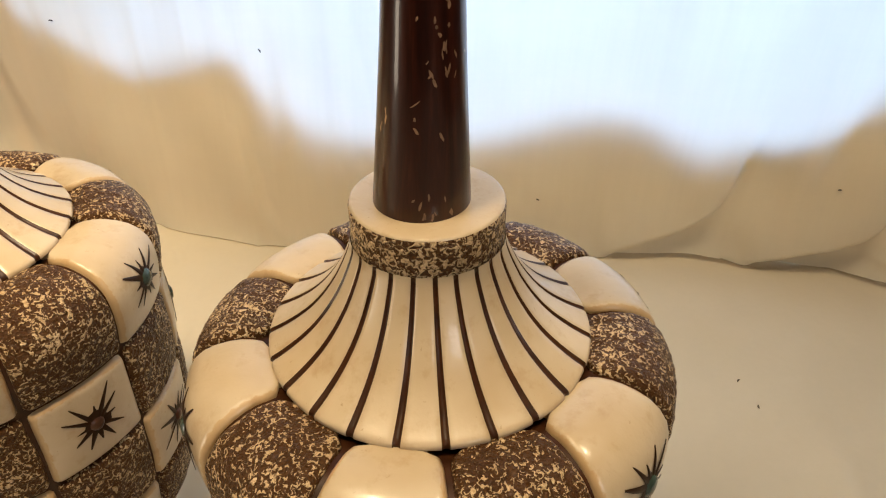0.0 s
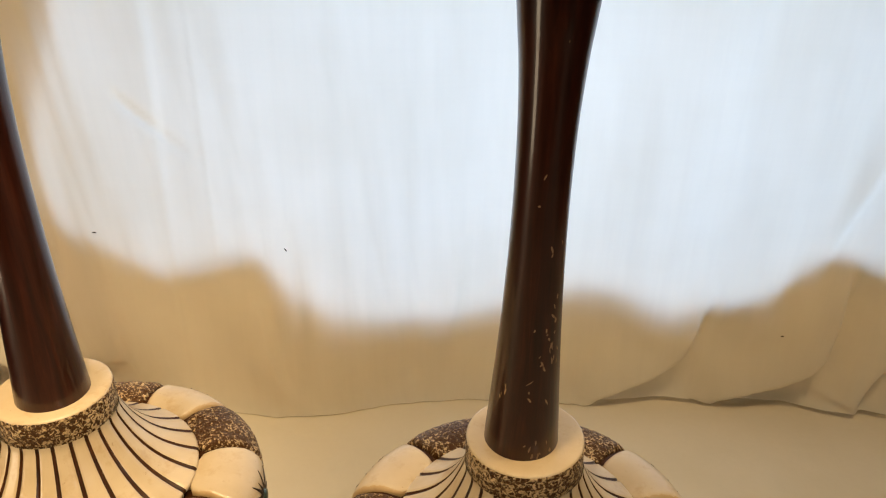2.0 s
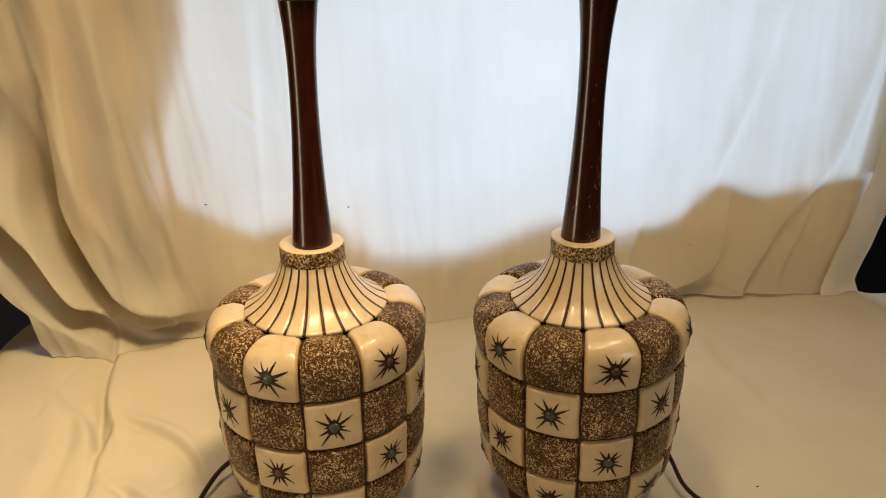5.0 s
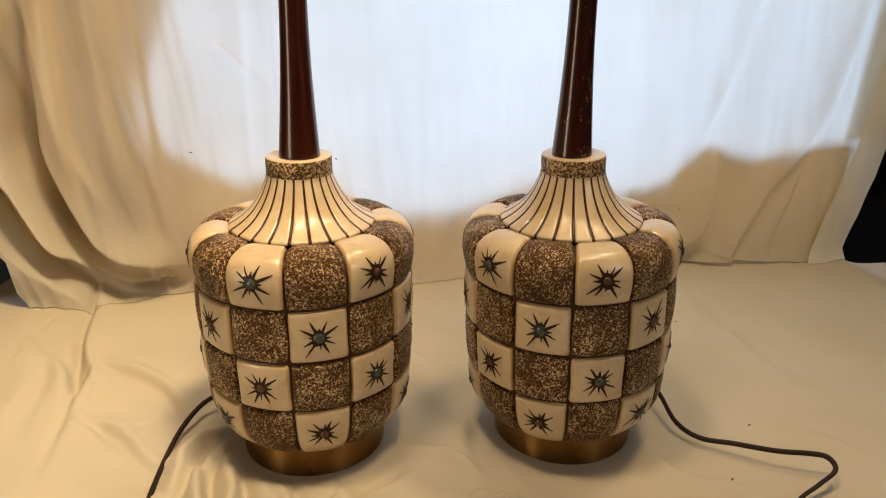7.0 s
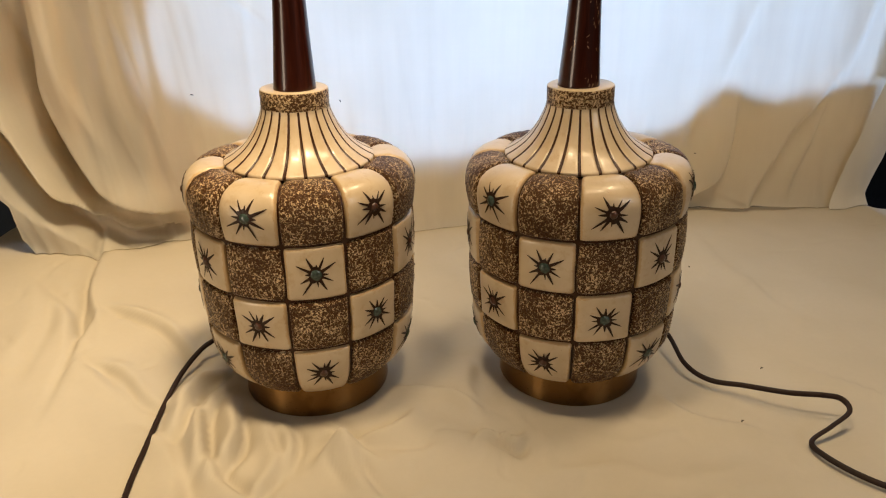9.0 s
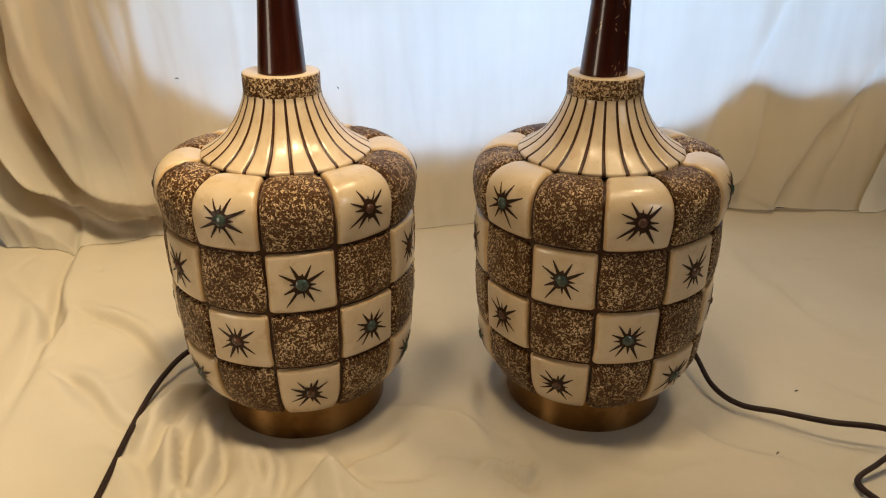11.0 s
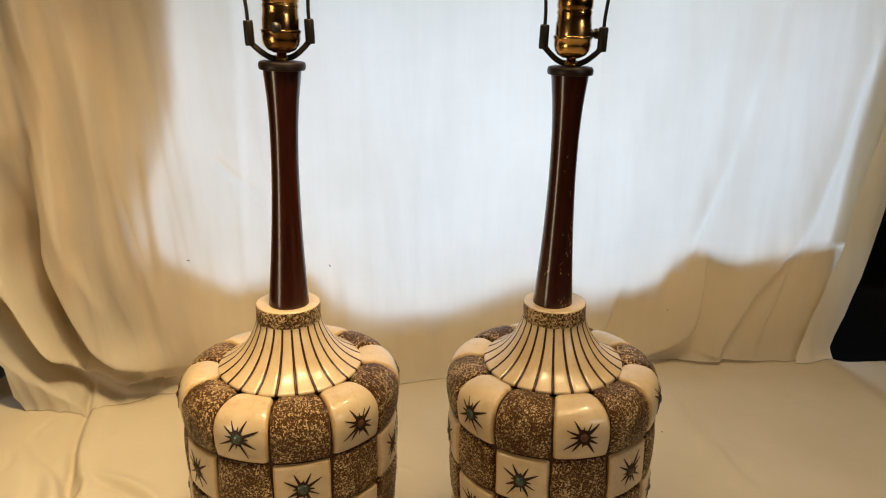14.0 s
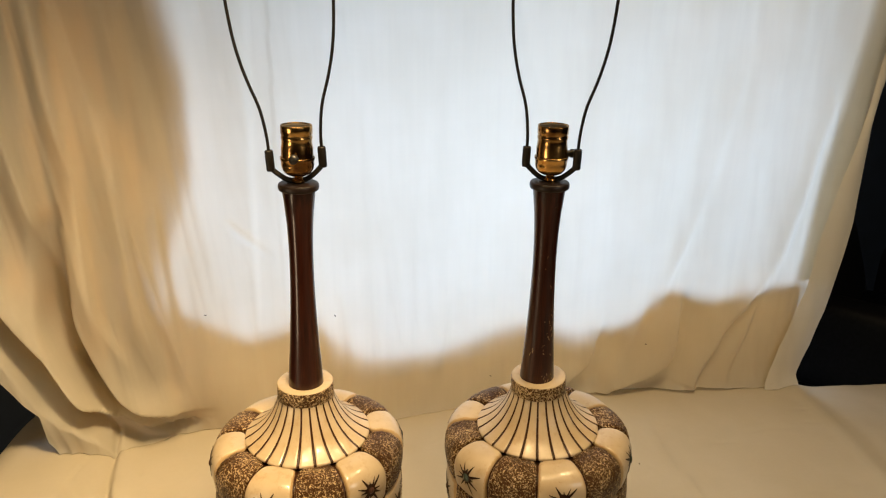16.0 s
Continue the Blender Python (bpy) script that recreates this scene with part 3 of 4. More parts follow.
def sheet_right(z):
    return float(np.interp(z, (0, 0.02, 0.087, 0.165, 0.278, 0.36, 0.45, 0.56, 0.70, 1.0, 1.5), (0.816, 0.812, 0.832, 0.854, 0.872, 0.881, 0.881, 0.880, 0.893, 0.915, 0.94)))


def flap_edge(z):
    """Free edge of the turned-over hem, which narrows as it climbs."""
    return min(sheet_right(z) - 0.006, float(np.interp(z, (0, 0.069, 0.12, 0.212, 0.29, 0.35, 0.447, 0.52, 0.60, 0.73, 1.5), (0.733, 0.757, 0.773, 0.800, 0.811, 0.821, 0.839, 0.854, 0.864, 0.872, 0.92))))


SHEET_TOP = 1.42


def build_sheet(x_left, x_right, z_low, z_high, forward, mat, name, nx, nz):
    verts, faces = [], []
    for j in range(nz):
        f = j / (nz - 1)
        z = z_low + (z_high - z_low) * f ** 1.25
        a, b = x_left(z), x_right(z)
        for i in range(nx):
            # closer together over the folds of the lower corner
            u = i / (nx - 1)
            x = a + (b - a) * (u if nx < 100 else 0.62 * u + 0.38 * u * u)
            y = sheet_y(x, z) - forward(u, z)
            rest = bed_level(x, y) + 0.010 * max(0.0, min(1.0, (x - 0.20) / 0.14)) * max(0.0, min(1.0, (0.74 - x) / 0.1)) * (0.45 + 0.25 * math.sin(24 * x)) if z < 0.12 else 0.0
            verts.append((x, y, z + rest * max(0.0, 1 - z / 0.12) + 0.002))
    for j in range(nz - 1):
        for i in range(nx - 1):
            k = j * nx + i
            faces.append((k, k + 1, k + nx + 1, k + nx))
    return mesh_of(name, verts, faces, [mat])


sheet = tagged(new("hanging_sheet"), "cream cotton sheet hung over the window, hem resting on the bed", "sheet")
part("cloth", build_sheet(sheet_left, sheet_right, 0.0, SHEET_TOP, lambda u, z: 0.0, HANGING, "cloth", 460, 230), sheet)
part("hem", build_sheet(flap_edge, lambda z: sheet_right(z) + 0.004, 0.0, SHEET_TOP,
                        lambda u, z: 0.006 + 0.010 * math.sin(math.pi * (0.15 + 0.85 * u)), FOLDED, "hem", 18, 150), sheet, "turned-over front hem of the sheet")
rod = tagged(new("curtain_rod", tube("curtain_rod", [(-1.15, 0.86, 1.425), (0, 0.74, 1.425), (1.15, 0.60, 1.425)], 0.009, IRON, 30)), "thin dark metal rod that carries the sheet", "rod")

# ---- what stands between the sheet and the window ----
PILE_TOP = ((-0.95, 0.30), (-0.43, 0.290), (-0.36, 0.245), (-0.30, 0.203), (-0.245, 0.216), (-0.18, 0.238), (-0.15, 0.195), (-0.10, 0.155), (-0.04, 0.140),
            (0.07, 0.138), (0.14, 0.158), (0.19, 0.176), (0.245, 0.188), (0.285, 0.176), (0.335, 0.140), (0.355, 0.156), (0.375, 0.166), (0.412, 0.160), (0.444, 0.174), (0.475, 0.204), (0.50, 0.234),
            (0.53, 0.239), (0.566, 0.221), (0.612, 0.211), (0.66, 0.224), (0.703, 0.226), (0.713, 0.238), (0.80, 0.238), (0.86, 0.238))
PILE_X, PILE_Z = zip(*PILE_TOP)


def build_pile():
    """Unseen lumpy body added right behind the sheet; its top makes the wavy shade."""
    n, prof = 220, 16
    verts, faces = [], []
    for i in range(n):
        x = -0.43 + 1.23 * i / (n - 1)
        top = float(sum(np.interp(x + d, PILE_X, PILE_Z) for d in (-0.012, -0.006, 0, 0.006, 0.012)) / 5)
        depth = 0.05
        for k in range(prof):
            a = k / (prof - 1)
            # up the front, over the rounded top, down the back
            if a < 0.45:
                dy, z = 0.0, top * (a / 0.45) * 0.96
            elif a < 0.60:
                q = (a - 0.45) / 0.15
                dy, z = depth * q, top * (0.96 + 0.04 * math.sin(math.pi * q))
            else:
                dy, z = depth, top * 0.96 * (1 - (a - 0.60) / 0.40)
            front = max(sheet_y(x + dx, zz) for zz in (max(z - 0.02, 0), z, z + 0.02) for dx in (-0.008, 0, 0.008)) + 0.005 + 0.017 * smooth((0.46 - x) / 0.14) * (1 - 0.75 * smooth((-0.08 - x) / 0.12))
            verts.append((x, front + dy, z + 0.003))
    for i in range(n - 1):
        for k in range(prof - 1):
            a = i * prof + k
            faces.append((a, a + prof, a + prof + 1, a + 1))
    faces.append(tuple(range(prof)))
    faces.append(tuple(reversed(range((n - 1) * prof, n * prof))))
    return mesh_of("bolster", verts, faces, [OCCLUDER_CLOTH])


# unseen occluder, added only for the wavy shade it throws on the sheet
tagged(new("bolster", build_pile()), "unseen lumpy tan cloth added to shade the hanging sheet", "bolster")


def build_drape(edge, outer, z0, z1, gap, mat, name):
    """A drape of one cloth close behind the sheet, gathered in small pleats."""
    nx, nz = 90, 60
    verts, faces = [], []
    for j in range(nz):
        z = z0 + (z1 - z0) * j / (nz - 1)
        a, b = edge(z), outer(z)
        for i in range(nx):
            x = a + (b - a) * i / (nx - 1)
            back = max(sheet_y(x + dx, z + dz) for dx in ((-0.014, 0, 0.014) if z < 0.62 else (-0.005, 0.005)) for dz in ((-0.016, 0, 0.016) if z < 0.62 else (0,)))
            verts.append((x, back + 0.003 + gap * math.exp(-i / 11) + 0.0025 * (1 - math.cos(i * 0.43 + 1.5 * math.sin(i * 0.11))), z))
    for j in range(nz - 1):
        for i in range(nx - 1):
            k = j * nx + i
            faces.append((k, k + 1, k + nx + 1, k + nx))
    return mesh_of(name, verts, faces, [mat])


def build_light_block(x0, y0, x1, y1, name):
    """An unseen cloth added between sheet and wall to stop window light leaking sideways."""
    nx, nz = 26, 12
    verts, faces = [], []
    for layer in (0, 1):
        for j in range(nz):
            z = -0.01 + 1.41 * j / (nz - 1)
            for i in range(nx):
                f = i / (nx - 1)
                verts.append((x0 + (x1 - x0) * f + 0.012 * math.sin(f * 14) + 0.01 * layer, y0 + (y1 - y0) * f, z))
    m = nx * nz
    for layer in (0, 1):
        for j in range(nz - 1):
            for i in range(nx - 1):
                k = layer * m + j * nx + i
                faces.append((k, k + 1, k + nx + 1, k + nx))
    return mesh_of(name, verts, faces, [LINING])


def left_edge(z):
    return float(np.interp(z, (0.2, 0.27, 0.32, 0.42, 0.52, 0.66, 0.78, 1.4), (-0.37, -0.395, -0.425, -0.392, -0.358, -0.357, -0.380, -0.385)))


def right_edge(z):
    return float(np.interp(z, (0.2, 0.35, 0.5, 0.66, 0.8, 1.4), (0.778, 0.786, 0.797, 0.812, 0.826, 0.865)))


drape = tagged(new("window_drape"), "tan lined window drape behind the sheet", "drape", "window drapes")
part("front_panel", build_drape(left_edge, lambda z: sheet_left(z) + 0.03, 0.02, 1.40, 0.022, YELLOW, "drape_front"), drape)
# added unseen cloth that keeps window light off the bed's far corner
part("light_block", build_light_block(-0.605, 0.875, -0.61, 1.19, "block_cloth"), drape)
# right-hand cloth is an unseen addition that blocks window light near the hem
drape = tagged(new("window_drape"), "unseen cream cloth added to dim the sheet's right side", "drape", "window drapes")
part("front_panel", build_drape(right_edge, lambda z: sheet_right(z) - 0.004, 0.242, 1.40, 0.012, LINEN, "drape_front"), drape)
part("light_block", build_light_block(0.86, 0.64, 0.99, 1.19, "block_cloth"), drape)

# ---- the lamps ----
PROFILE = [(0.0830, 0.034), (0.0955, 0.043), (0.1058, 0.058), (0.1113, 0.0747), (0.1142, 0.102), (0.1158, 0.130), (0.1164, 0.158), (0.1168, 0.186),
           (0.1164, 0.2147), (0.1182, 0.230), (0.1187, 0.243), (0.1165, 0.2545), (0.1100, 0.2635), (0.1005, 0.2685), (0.0900, 0.2705), (0.0800, 0.2690), (0.0735, 0.2672), (0.0690, 0.2655)]
LINE = sample([(r, z, 0) for r, z in PROFILE], 400)
RUN = [0.0]
for a, b in zip(LINE, LINE[1:]):
    RUN.append(RUN[-1] + (b - a).length)


def at_height(z):
    """Length along the outline at which a height is reached, below the shoulder."""
    for p, s in zip(LINE, RUN):
        if p.y >= z:
            return s
    return RUN[-1]


ROW_EDGES = [0.0, at_height(0.102), at_height(0.158), at_height(0.2147), RUN[-1]]


def outline(s):
    """Radius, height and outward normal at a length along the outline."""
    i = min(max(int(np.searchsorted(RUN, s)) - 1, 0), len(RUN) - 2)
    f = (s - RUN[i]) / max(RUN[i + 1] - RUN[i], 1e-9)
    p = LINE[i].lerp(LINE[i + 1], max(0.0, min(1.0, f)))
    d = LINE[min(i + 4, len(LINE) - 1)] - LINE[max(i - 3, 0)]
    d.normalize()
    return p.x, p.y, d.y, -d.x


def on_body(s, angle, lift):
    r, z, nr, nz = outline(s)
    r += nr * lift
    return Vector((r * math.cos(angle), r * math.sin(angle), z + nz * lift))


GAP = 0.0012


def tile_mesh(row, rough, seed):
    """A pillowed tile on the body, its edge turned down into the groove."""
    s0, s1 = ROW_EDGES[row] + GAP, ROW_EDGES[row + 1] - GAP
    if row == 0:
        s0 -= GAP
    if row == 3:
        # the topmost tiles run on under the lip of the neck
        s1 += GAP
    n = 30 if rough else 22
    verts, faces, rim = [], [], []
    rnd = random.Random(seed)
    wob = [rnd.uniform(-1, 1) for _ in range(8)]
    for j in range(n + 1):
        v = j / n
        for i in range(n + 1):
            u = i / n
            # crowd the lines towards the edges
            uu = 0.5 + 0.5 * math.sin((u - 0.5) * math.pi)
            vv = 0.5 + 0.5 * math.sin((v - 0.5) * math.pi)
            s = s0 + (s1 - s0) * vv
            r = outline(s)[0]
            half = math.pi / 12 - GAP / max(r, 0.02)
            # slightly uneven hand-cut edges
            half += 0.0006 / r * (wob[0] * math.sin(5 * v + wob[1] * 3) + wob[2] * math.sin(11 * v))
            # rounded corners, widest under the striped neck
            for far, rc in ((vv * (s1 - s0), 0.0100 if row == 0 else 0.0030), (max(0.0, (1 - vv) * (s1 - s0) - (0.0 if row < 3 else 0.0080)), 0.0030 if row < 3 else 0.0062)):
                if far < rc:
                    half -= (rc - math.sqrt(rc * rc - (rc - far) ** 2)) / r
            angle = half * (2 * uu - 1)
            du = min(uu, 1 - uu) * 2 * half * r
            dv = min(vv, 1 - vv if row < 3 else 1.0) * (s1 - s0)
            # radius of the rounded border
            rad = 0.0038
            rim.append(min(du, dv) + 0.0007 * (wob[3] * math.sin(9 * u + 7 * v * wob[4]) + wob[5] * math.sin(23 * v + 17 * u)))
            corner = max(0.0, rad - du) ** 2 + max(0.0, rad - dv) ** 2
            k = min(1.0, math.sqrt(corner) / rad)
            drop = 0.0036 * (1 - math.sqrt(max(0.0, 1 - k * k)))
            lift = 0.0012 * math.sin(math.pi * uu) * math.sin(math.pi * vv) - drop
            if rough:
                p = on_body(s, angle, 0)
                q = Vector((p.x * 240 + seed * 3.1, p.y * 240, p.z * 240))
                lift += (0.00075 * noise.noise(q) + 0.0005 * noise.noise(q * 2.1)) * (1 - 0.6 * k)
            verts.append(on_body(s, angle, lift))
    for j in range(n):
        for i in range(n):
            k = j * (n + 1) + i
            faces.append((k, k + 1, k + n + 2, k + n + 1))
    me = mesh_of("tile_rough" if rough else "tile_smooth", verts, faces, [ROUGH if rough else CREAM])
    # 1 at the border, 0 from 4 mm inwards
    me.attributes.new("glaze", "FLOAT", "POINT").data.foreach_set("value", [max(0.0, min(1.0, 1 - d / 0.004)) for d in rim])
    return me


STAR_MIDDLE = [at_height(0.0735), at_height(0.1305), at_height(0.1866), at_height(0.2440)]


def star_mesh(row, seed):
    """Carved star: uneven tapered rays that lie on the curved tile."""
    rnd = random.Random(seed)
    verts, faces = [], []
    mid = STAR_MIDDLE[row]
    r0 = outline(mid)[0]

    def place(a, b, lift):
        return on_body(mid + b, a / r0, lift)
    rays = 12
    lift = 0.00155
    for k in range(rays):
        a = 2 * math.pi * (k + rnd.uniform(-0.22, 0.22)) / rays
        diagonal = abs(abs(math.sin(2 * a)))
        length = (0.0122 + 0.0098 * (diagonal > 0.72) * rnd.uniform(0.5, 1.1)) * rnd.uniform(0.85, 1.15)
        width = rnd.uniform(0.0013, 0.0021)
        ca, sa = math.cos(a), math.sin(a)
        steps = 6
        start = len(verts)
        for q in range(steps + 1):
            f = q / steps
            d = 0.0015 + (length - 0.0015) * f
            w = width * (1 - 0.80 * f ** 1.6)
            for side, h in ((-1, 0.0), (0, 0.00035), (1, 0.0)):
                verts.append(place(ca * d - sa * w * side, sa * d + ca * w * side, lift + h * (1 - f) - 0.0003 * abs(side)))
        for q in range(steps):
            for c in (0, 1):
                i = start + q * 3 + c
                faces.append((i, i + 3, i + 4, i + 1))
    # uneven blot in the middle
    centre = len(verts)
    verts.append(place(0, 0, lift + 0.0006))
    for k in range(16):
        a = 2 * math.pi * k / 16
        d = 0.0078 * rnd.uniform(0.72, 1.2)
        verts.append(place(d * math.cos(a), d * math.sin(a), lift - 0.0002))
    for k in range(16):
        faces.append((centre, centre + 1 + k, centre + 1 + (k + 1) % 16))
    return mesh_of("star", verts, faces, [STAR])


def dab_mesh(row, mat, seed):
    """Raised drop of glaze in the middle of a star."""
    rnd = random.Random(seed)
    verts, faces = [], []
    mid = STAR_MIDDLE[row]
    r0 = outline(mid)[0]
    rad = 0.0055 if mat is TEAL else 0.0044
    rings, seg = 4, 14
    wob = [rnd.uniform(0.88, 1.12) for _ in range(seg)]
    verts.append(on_body(mid, 0, 0.0034))
    for q in range(1, rings + 1):
        f = q / rings
        for k in range(seg):
            a = 2 * math.pi * k / seg
            d = rad * f * wob[k]
            verts.append(on_body(mid + d * math.sin(a), d * math.cos(a) / r0, 0.0014 + 0.0020 * math.sqrt(max(0.0, 1 - f * f))))
    for k in range(seg):
        faces.append((0, 1 + k, 1 + (k + 1) % seg))
    for q in range(rings - 1):
        for k in range(seg):
            a, b = 1 + q * seg + k, 1 + q * seg + (k + 1) % seg
            faces.append((a, a + seg, b + seg, b))
    return mesh_of("dab", verts, faces, [mat])


def cone_mesh():
    """Flaring neck of the body with 24 carved dark lines and a thick lower lip."""
    prof = [(0.0660, 0.2645), (0.0725, 0.2660), (0.0763, 0.2676), (0.0769, 0.2696), (0.0758, 0.2714), (0.0712, 0.2738), (0.0643, 0.2780), (0.0567, 0.2838), (0.0495, 0.2915), (0.0430, 0.3010),
            (0.0385, 0.3100), (0.0353, 0.3180), (0.0345, 0.3225)]
    line = sample([(r, z, 0) for r, z in prof], 46)
    verts, faces, mats = [], [], []
    per = 8
    cols = 24 * per
    for p in line:
        r, z = p.x, p.y
        # the lines are cut to an even width in metres
        half = (0.00105 + 0.0007 * (r - 0.034) / 0.044) / r
        offs = (-half, -half * 0.55, half * 0.55, half)
        cell = 2 * math.pi / 24
        rest = [half + (cell - 2 * half) * k / 5 for k in range(1, 5)]
        for c in range(24):
            sway = 0.010 * math.sin(c * 2.3) * (0.078 - r) / 0.04
            for k, o in enumerate((*offs, *rest)):
                deep = 0.0009 if k in (1, 2) and 0.2665 < z < 0.3205 else 0.0
                a = c * cell + o + sway
                verts.append(((r - deep) * math.cos(a), (r - deep) * math.sin(a), z - deep * 0.5))
    for j in range(len(line) - 1):
        for i in range(cols):
            q = (i + 1) % cols
            faces.append((j * cols + i, j * cols + q, (j + 1) * cols + q, (j + 1) * cols + i))
            z = line[j].y
            mats.append(1 if i % per in (0, 1, 2) and j > 7 else 0)
    return mesh_of("striped_neck", verts, faces, [CREAM, GROOVE], mats)


def shade_carrier_meshes():
    """Meshes of the lamp's metalwork, shared by both lamps."""
    ms = {}
    ms["stem"] = lathe("stem", [(0.0, 0.583), (0.0045, 0.583), (0.0045, 0.590), (0.0072, 0.5905), (0.0072, 0.5945), (0.0048, 0.595), (0.0048, 0.602), (0.0, 0.602)], BRASS, 24)
    ms["socket_cap"] = lathe("socket_cap", [(0.004, 0.5985), (0.0085, 0.5990), (0.0135, 0.6015), (0.0168, 0.6060), (0.0180, 0.6110), (0.0182, 0.6165), (0.0189, 0.6170),
                                           (0.0189, 0.6195), (0.0182, 0.6200), (0.0178, 0.6200)], BRASS, 48)
    ms["socket_shell"] = lathe("socket_shell", [(0.0172, 0.6195), (0.0174, 0.6300), (0.0166, 0.6335), (0.0164, 0.6390), (0.0170, 0.6403), (0.0170, 0.6425), (0.0162, 0.6433), (0.0162, 0.6443),
                                               (0.0172, 0.6453), (0.0172, 0.6537), (0.0169, 0.6546), (0.0164, 0.6543), (0.0160, 0.6490), (0.0160, 0.6200)], BRASS, 56)
    ms["socket_liner"] = lathe("socket_liner", [(0.0157, 0.6210), (0.0157, 0.6530), (0.0150, 0.6534), (0.0145, 0.6520), (0.0140, 0.6250), (0.0, 0.6245)], PAPER, 40)
    ms["switch_knob"] = tube("switch_knob", [(0.016, 0, 0.622), (0.022, 0, 0.622), (0.028, 0, 0.622)], lambda f: 0.0036 if f < 0.5 else 0.0050, BLACK, 12, 16)
    for sgn, nm in ((-1, "arm_a"), (1, "arm_b")):
        ms[nm] = tube("saddle_arm", [(sgn * 0.003, 0, 0.5938), (sgn * 0.0085, 0, 0.5940), (sgn * 0.0150, 0, 0.5972), (sgn * 0.0225, 0, 0.6035), (sgn * 0.0268, 0, 0.6085), (sgn * 0.0281, 0, 0.6140), (sgn * 0.0282, 0, 0.6200)],
                      0.0034, IRON, 30, 10, 0.55)
        ms[nm + "_f"] = lathe("ferrule", [(0.0, 0.606), (0.0040, 0.606), (0.0046, 0.6075), (0.0046, 0.6275), (0.0040, 0.629), (0.0, 0.629)], IRON, 20)
    wire = [(-0.0282, 0, 0.622), (-0.0288, 0, 0.645), (-0.0328, 0, 0.674), (-0.0415, 0, 0.702), (-0.0475, 0, 0.726), (-0.0515, 0, 0.752), (-0.0540, 0, 0.790), (-0.0530, 0, 0.825),
            (-0.0450, 0, 0.858), (-0.0270, 0, 0.882), (0, 0, 0.889)]
    ms["wire"] = tube("harp_wire", wire + [(-x, y, z) for x, y, z in reversed(wire[:-1])], 0.0017, IRON, 140, 8)
    ms["stud"] = lathe("harp_stud", [(0.0, 0.886), (0.0055, 0.886), (0.0055, 0.890), (0.0032, 0.8905), (0.0032, 0.900), (0.0, 0.900)], IRON, 16)
    return ms


BODY_MESHES = {
    "core": lathe("body", [(max(p.x - 0.0036 * outline(s)[2], 0.02), p.y - 0.0036 * outline(s)[3]) for p, s in list(zip(LINE, RUN))[::8]] + [(0.0650, 0.2640)], GROOVE, 96),
    "cone": cone_mesh(),
    "collar": lathe("collar", [(0.0325, 0.3195), (0.0336, 0.3200), (0.0341, 0.3215), (0.0341, 0.3385), (0.0337, 0.3395)], COLLAR_GLAZE, 96),
    "collar_top": lathe("collar_top", [(0.0338, 0.3385), (0.0336, 0.3400), (0.0325, 0.3406), (0.0250, 0.3400), (0.0170, 0.3398)], CREAM, 96),
    "base": lathe("base", [(0.0700, 0.0), (0.0812, 0.0), (0.0818, 0.0006), (0.0820, 0.0020), (0.0818, 0.012), (0.0816, 0.022), (0.0816, 0.033), (0.0816, 0.038), (0.0808, 0.040), (0.074, 0.041), (0.05, 0.041)], BASE_BRASS, 96),
}
NECK = [(0.0212, 0.3385), (0.0208, 0.345), (0.0196, 0.362), (0.0178, 0.388), (0.0160, 0.418), (0.0146, 0.450), (0.0138, 0.480), (0.0137, 0.505), (0.0142, 0.530), (0.0155, 0.553), (0.0172, 0.570), (0.0186, 0.5835)]
NECK_CAP = [(0.0170, 0.5825), (0.0212, 0.5828), (0.0223, 0.5842), (0.0226, 0.5866), (0.0222, 0.5890), (0.0208, 0.5905), (0.0150, 0.5912), (0.0, 0.5912)]
METAL = shade_carrier_meshes()
TILES = {(row, rough): tile_mesh(row, rough, 3 + row * 2 + rough) for row in range(4) for rough in (0, 1)}
STARS = {(row, k): star_mesh(row, 40 + row * 7 + k * 3) for row in range(4) for k in range(3)}
DABS = {(row, c): dab_mesh(row, c and TEAL or RUST, 90 + row) for row in range(4) for c in (0, 1)}


def neck_radius(z):
    return float(np.interp(z, [p[1] for p in NECK], [p[0] for p in NECK]))


def scuff_mesh():
    """Thin flecks where the varnish of the neck has flaked away."""
    rnd = random.Random(11)
    verts, faces = [], []
    spots = [(rnd.gauss(-82, 14), rnd.uniform(0.375, 0.425)) for _ in range(11)] + [(rnd.gauss(-62, 8), rnd.uniform(0.40, 0.44)) for _ in range(16)]
    spots += [(rnd.uniform(-105, -40), rnd.uniform(0.342, 0.352)) for _ in range(10)] + [(rnd.gauss(-95, 25), rnd.uniform(0.45, 0.51)) for _ in range(5)]
    for a0, z0 in spots:
        long, wide = rnd.uniform(0.0012, 0.0050), rnd.uniform(0.0003, 0.0008)
        tilt = rnd.gauss(0, 0.35)
        start = len(verts)
        verts.append(None)
        ring = 8
        for k in range(ring):
            b = 2 * math.pi * k / ring
            u, w = wide * math.sin(b) * rnd.uniform(0.6, 1.3), long * 0.5 * math.cos(b) * rnd.uniform(0.7, 1.1)
            z = z0 + w
            r = neck_radius(z) + 0.00006
            a = radians(a0) + (u + tilt * w) / r
            verts.append((r * math.cos(a), r * math.sin(a), z))
        r = neck_radius(z0) + 0.00016
        verts[start] = (r * math.cos(radians(a0)), r * math.sin(radians(a0)), z0)
        for k in range(ring):
            faces.append((start, start + 1 + k, start + 1 + (k + 1) % ring))
    return mesh_of("scuffs", verts, faces, [SCUFF])


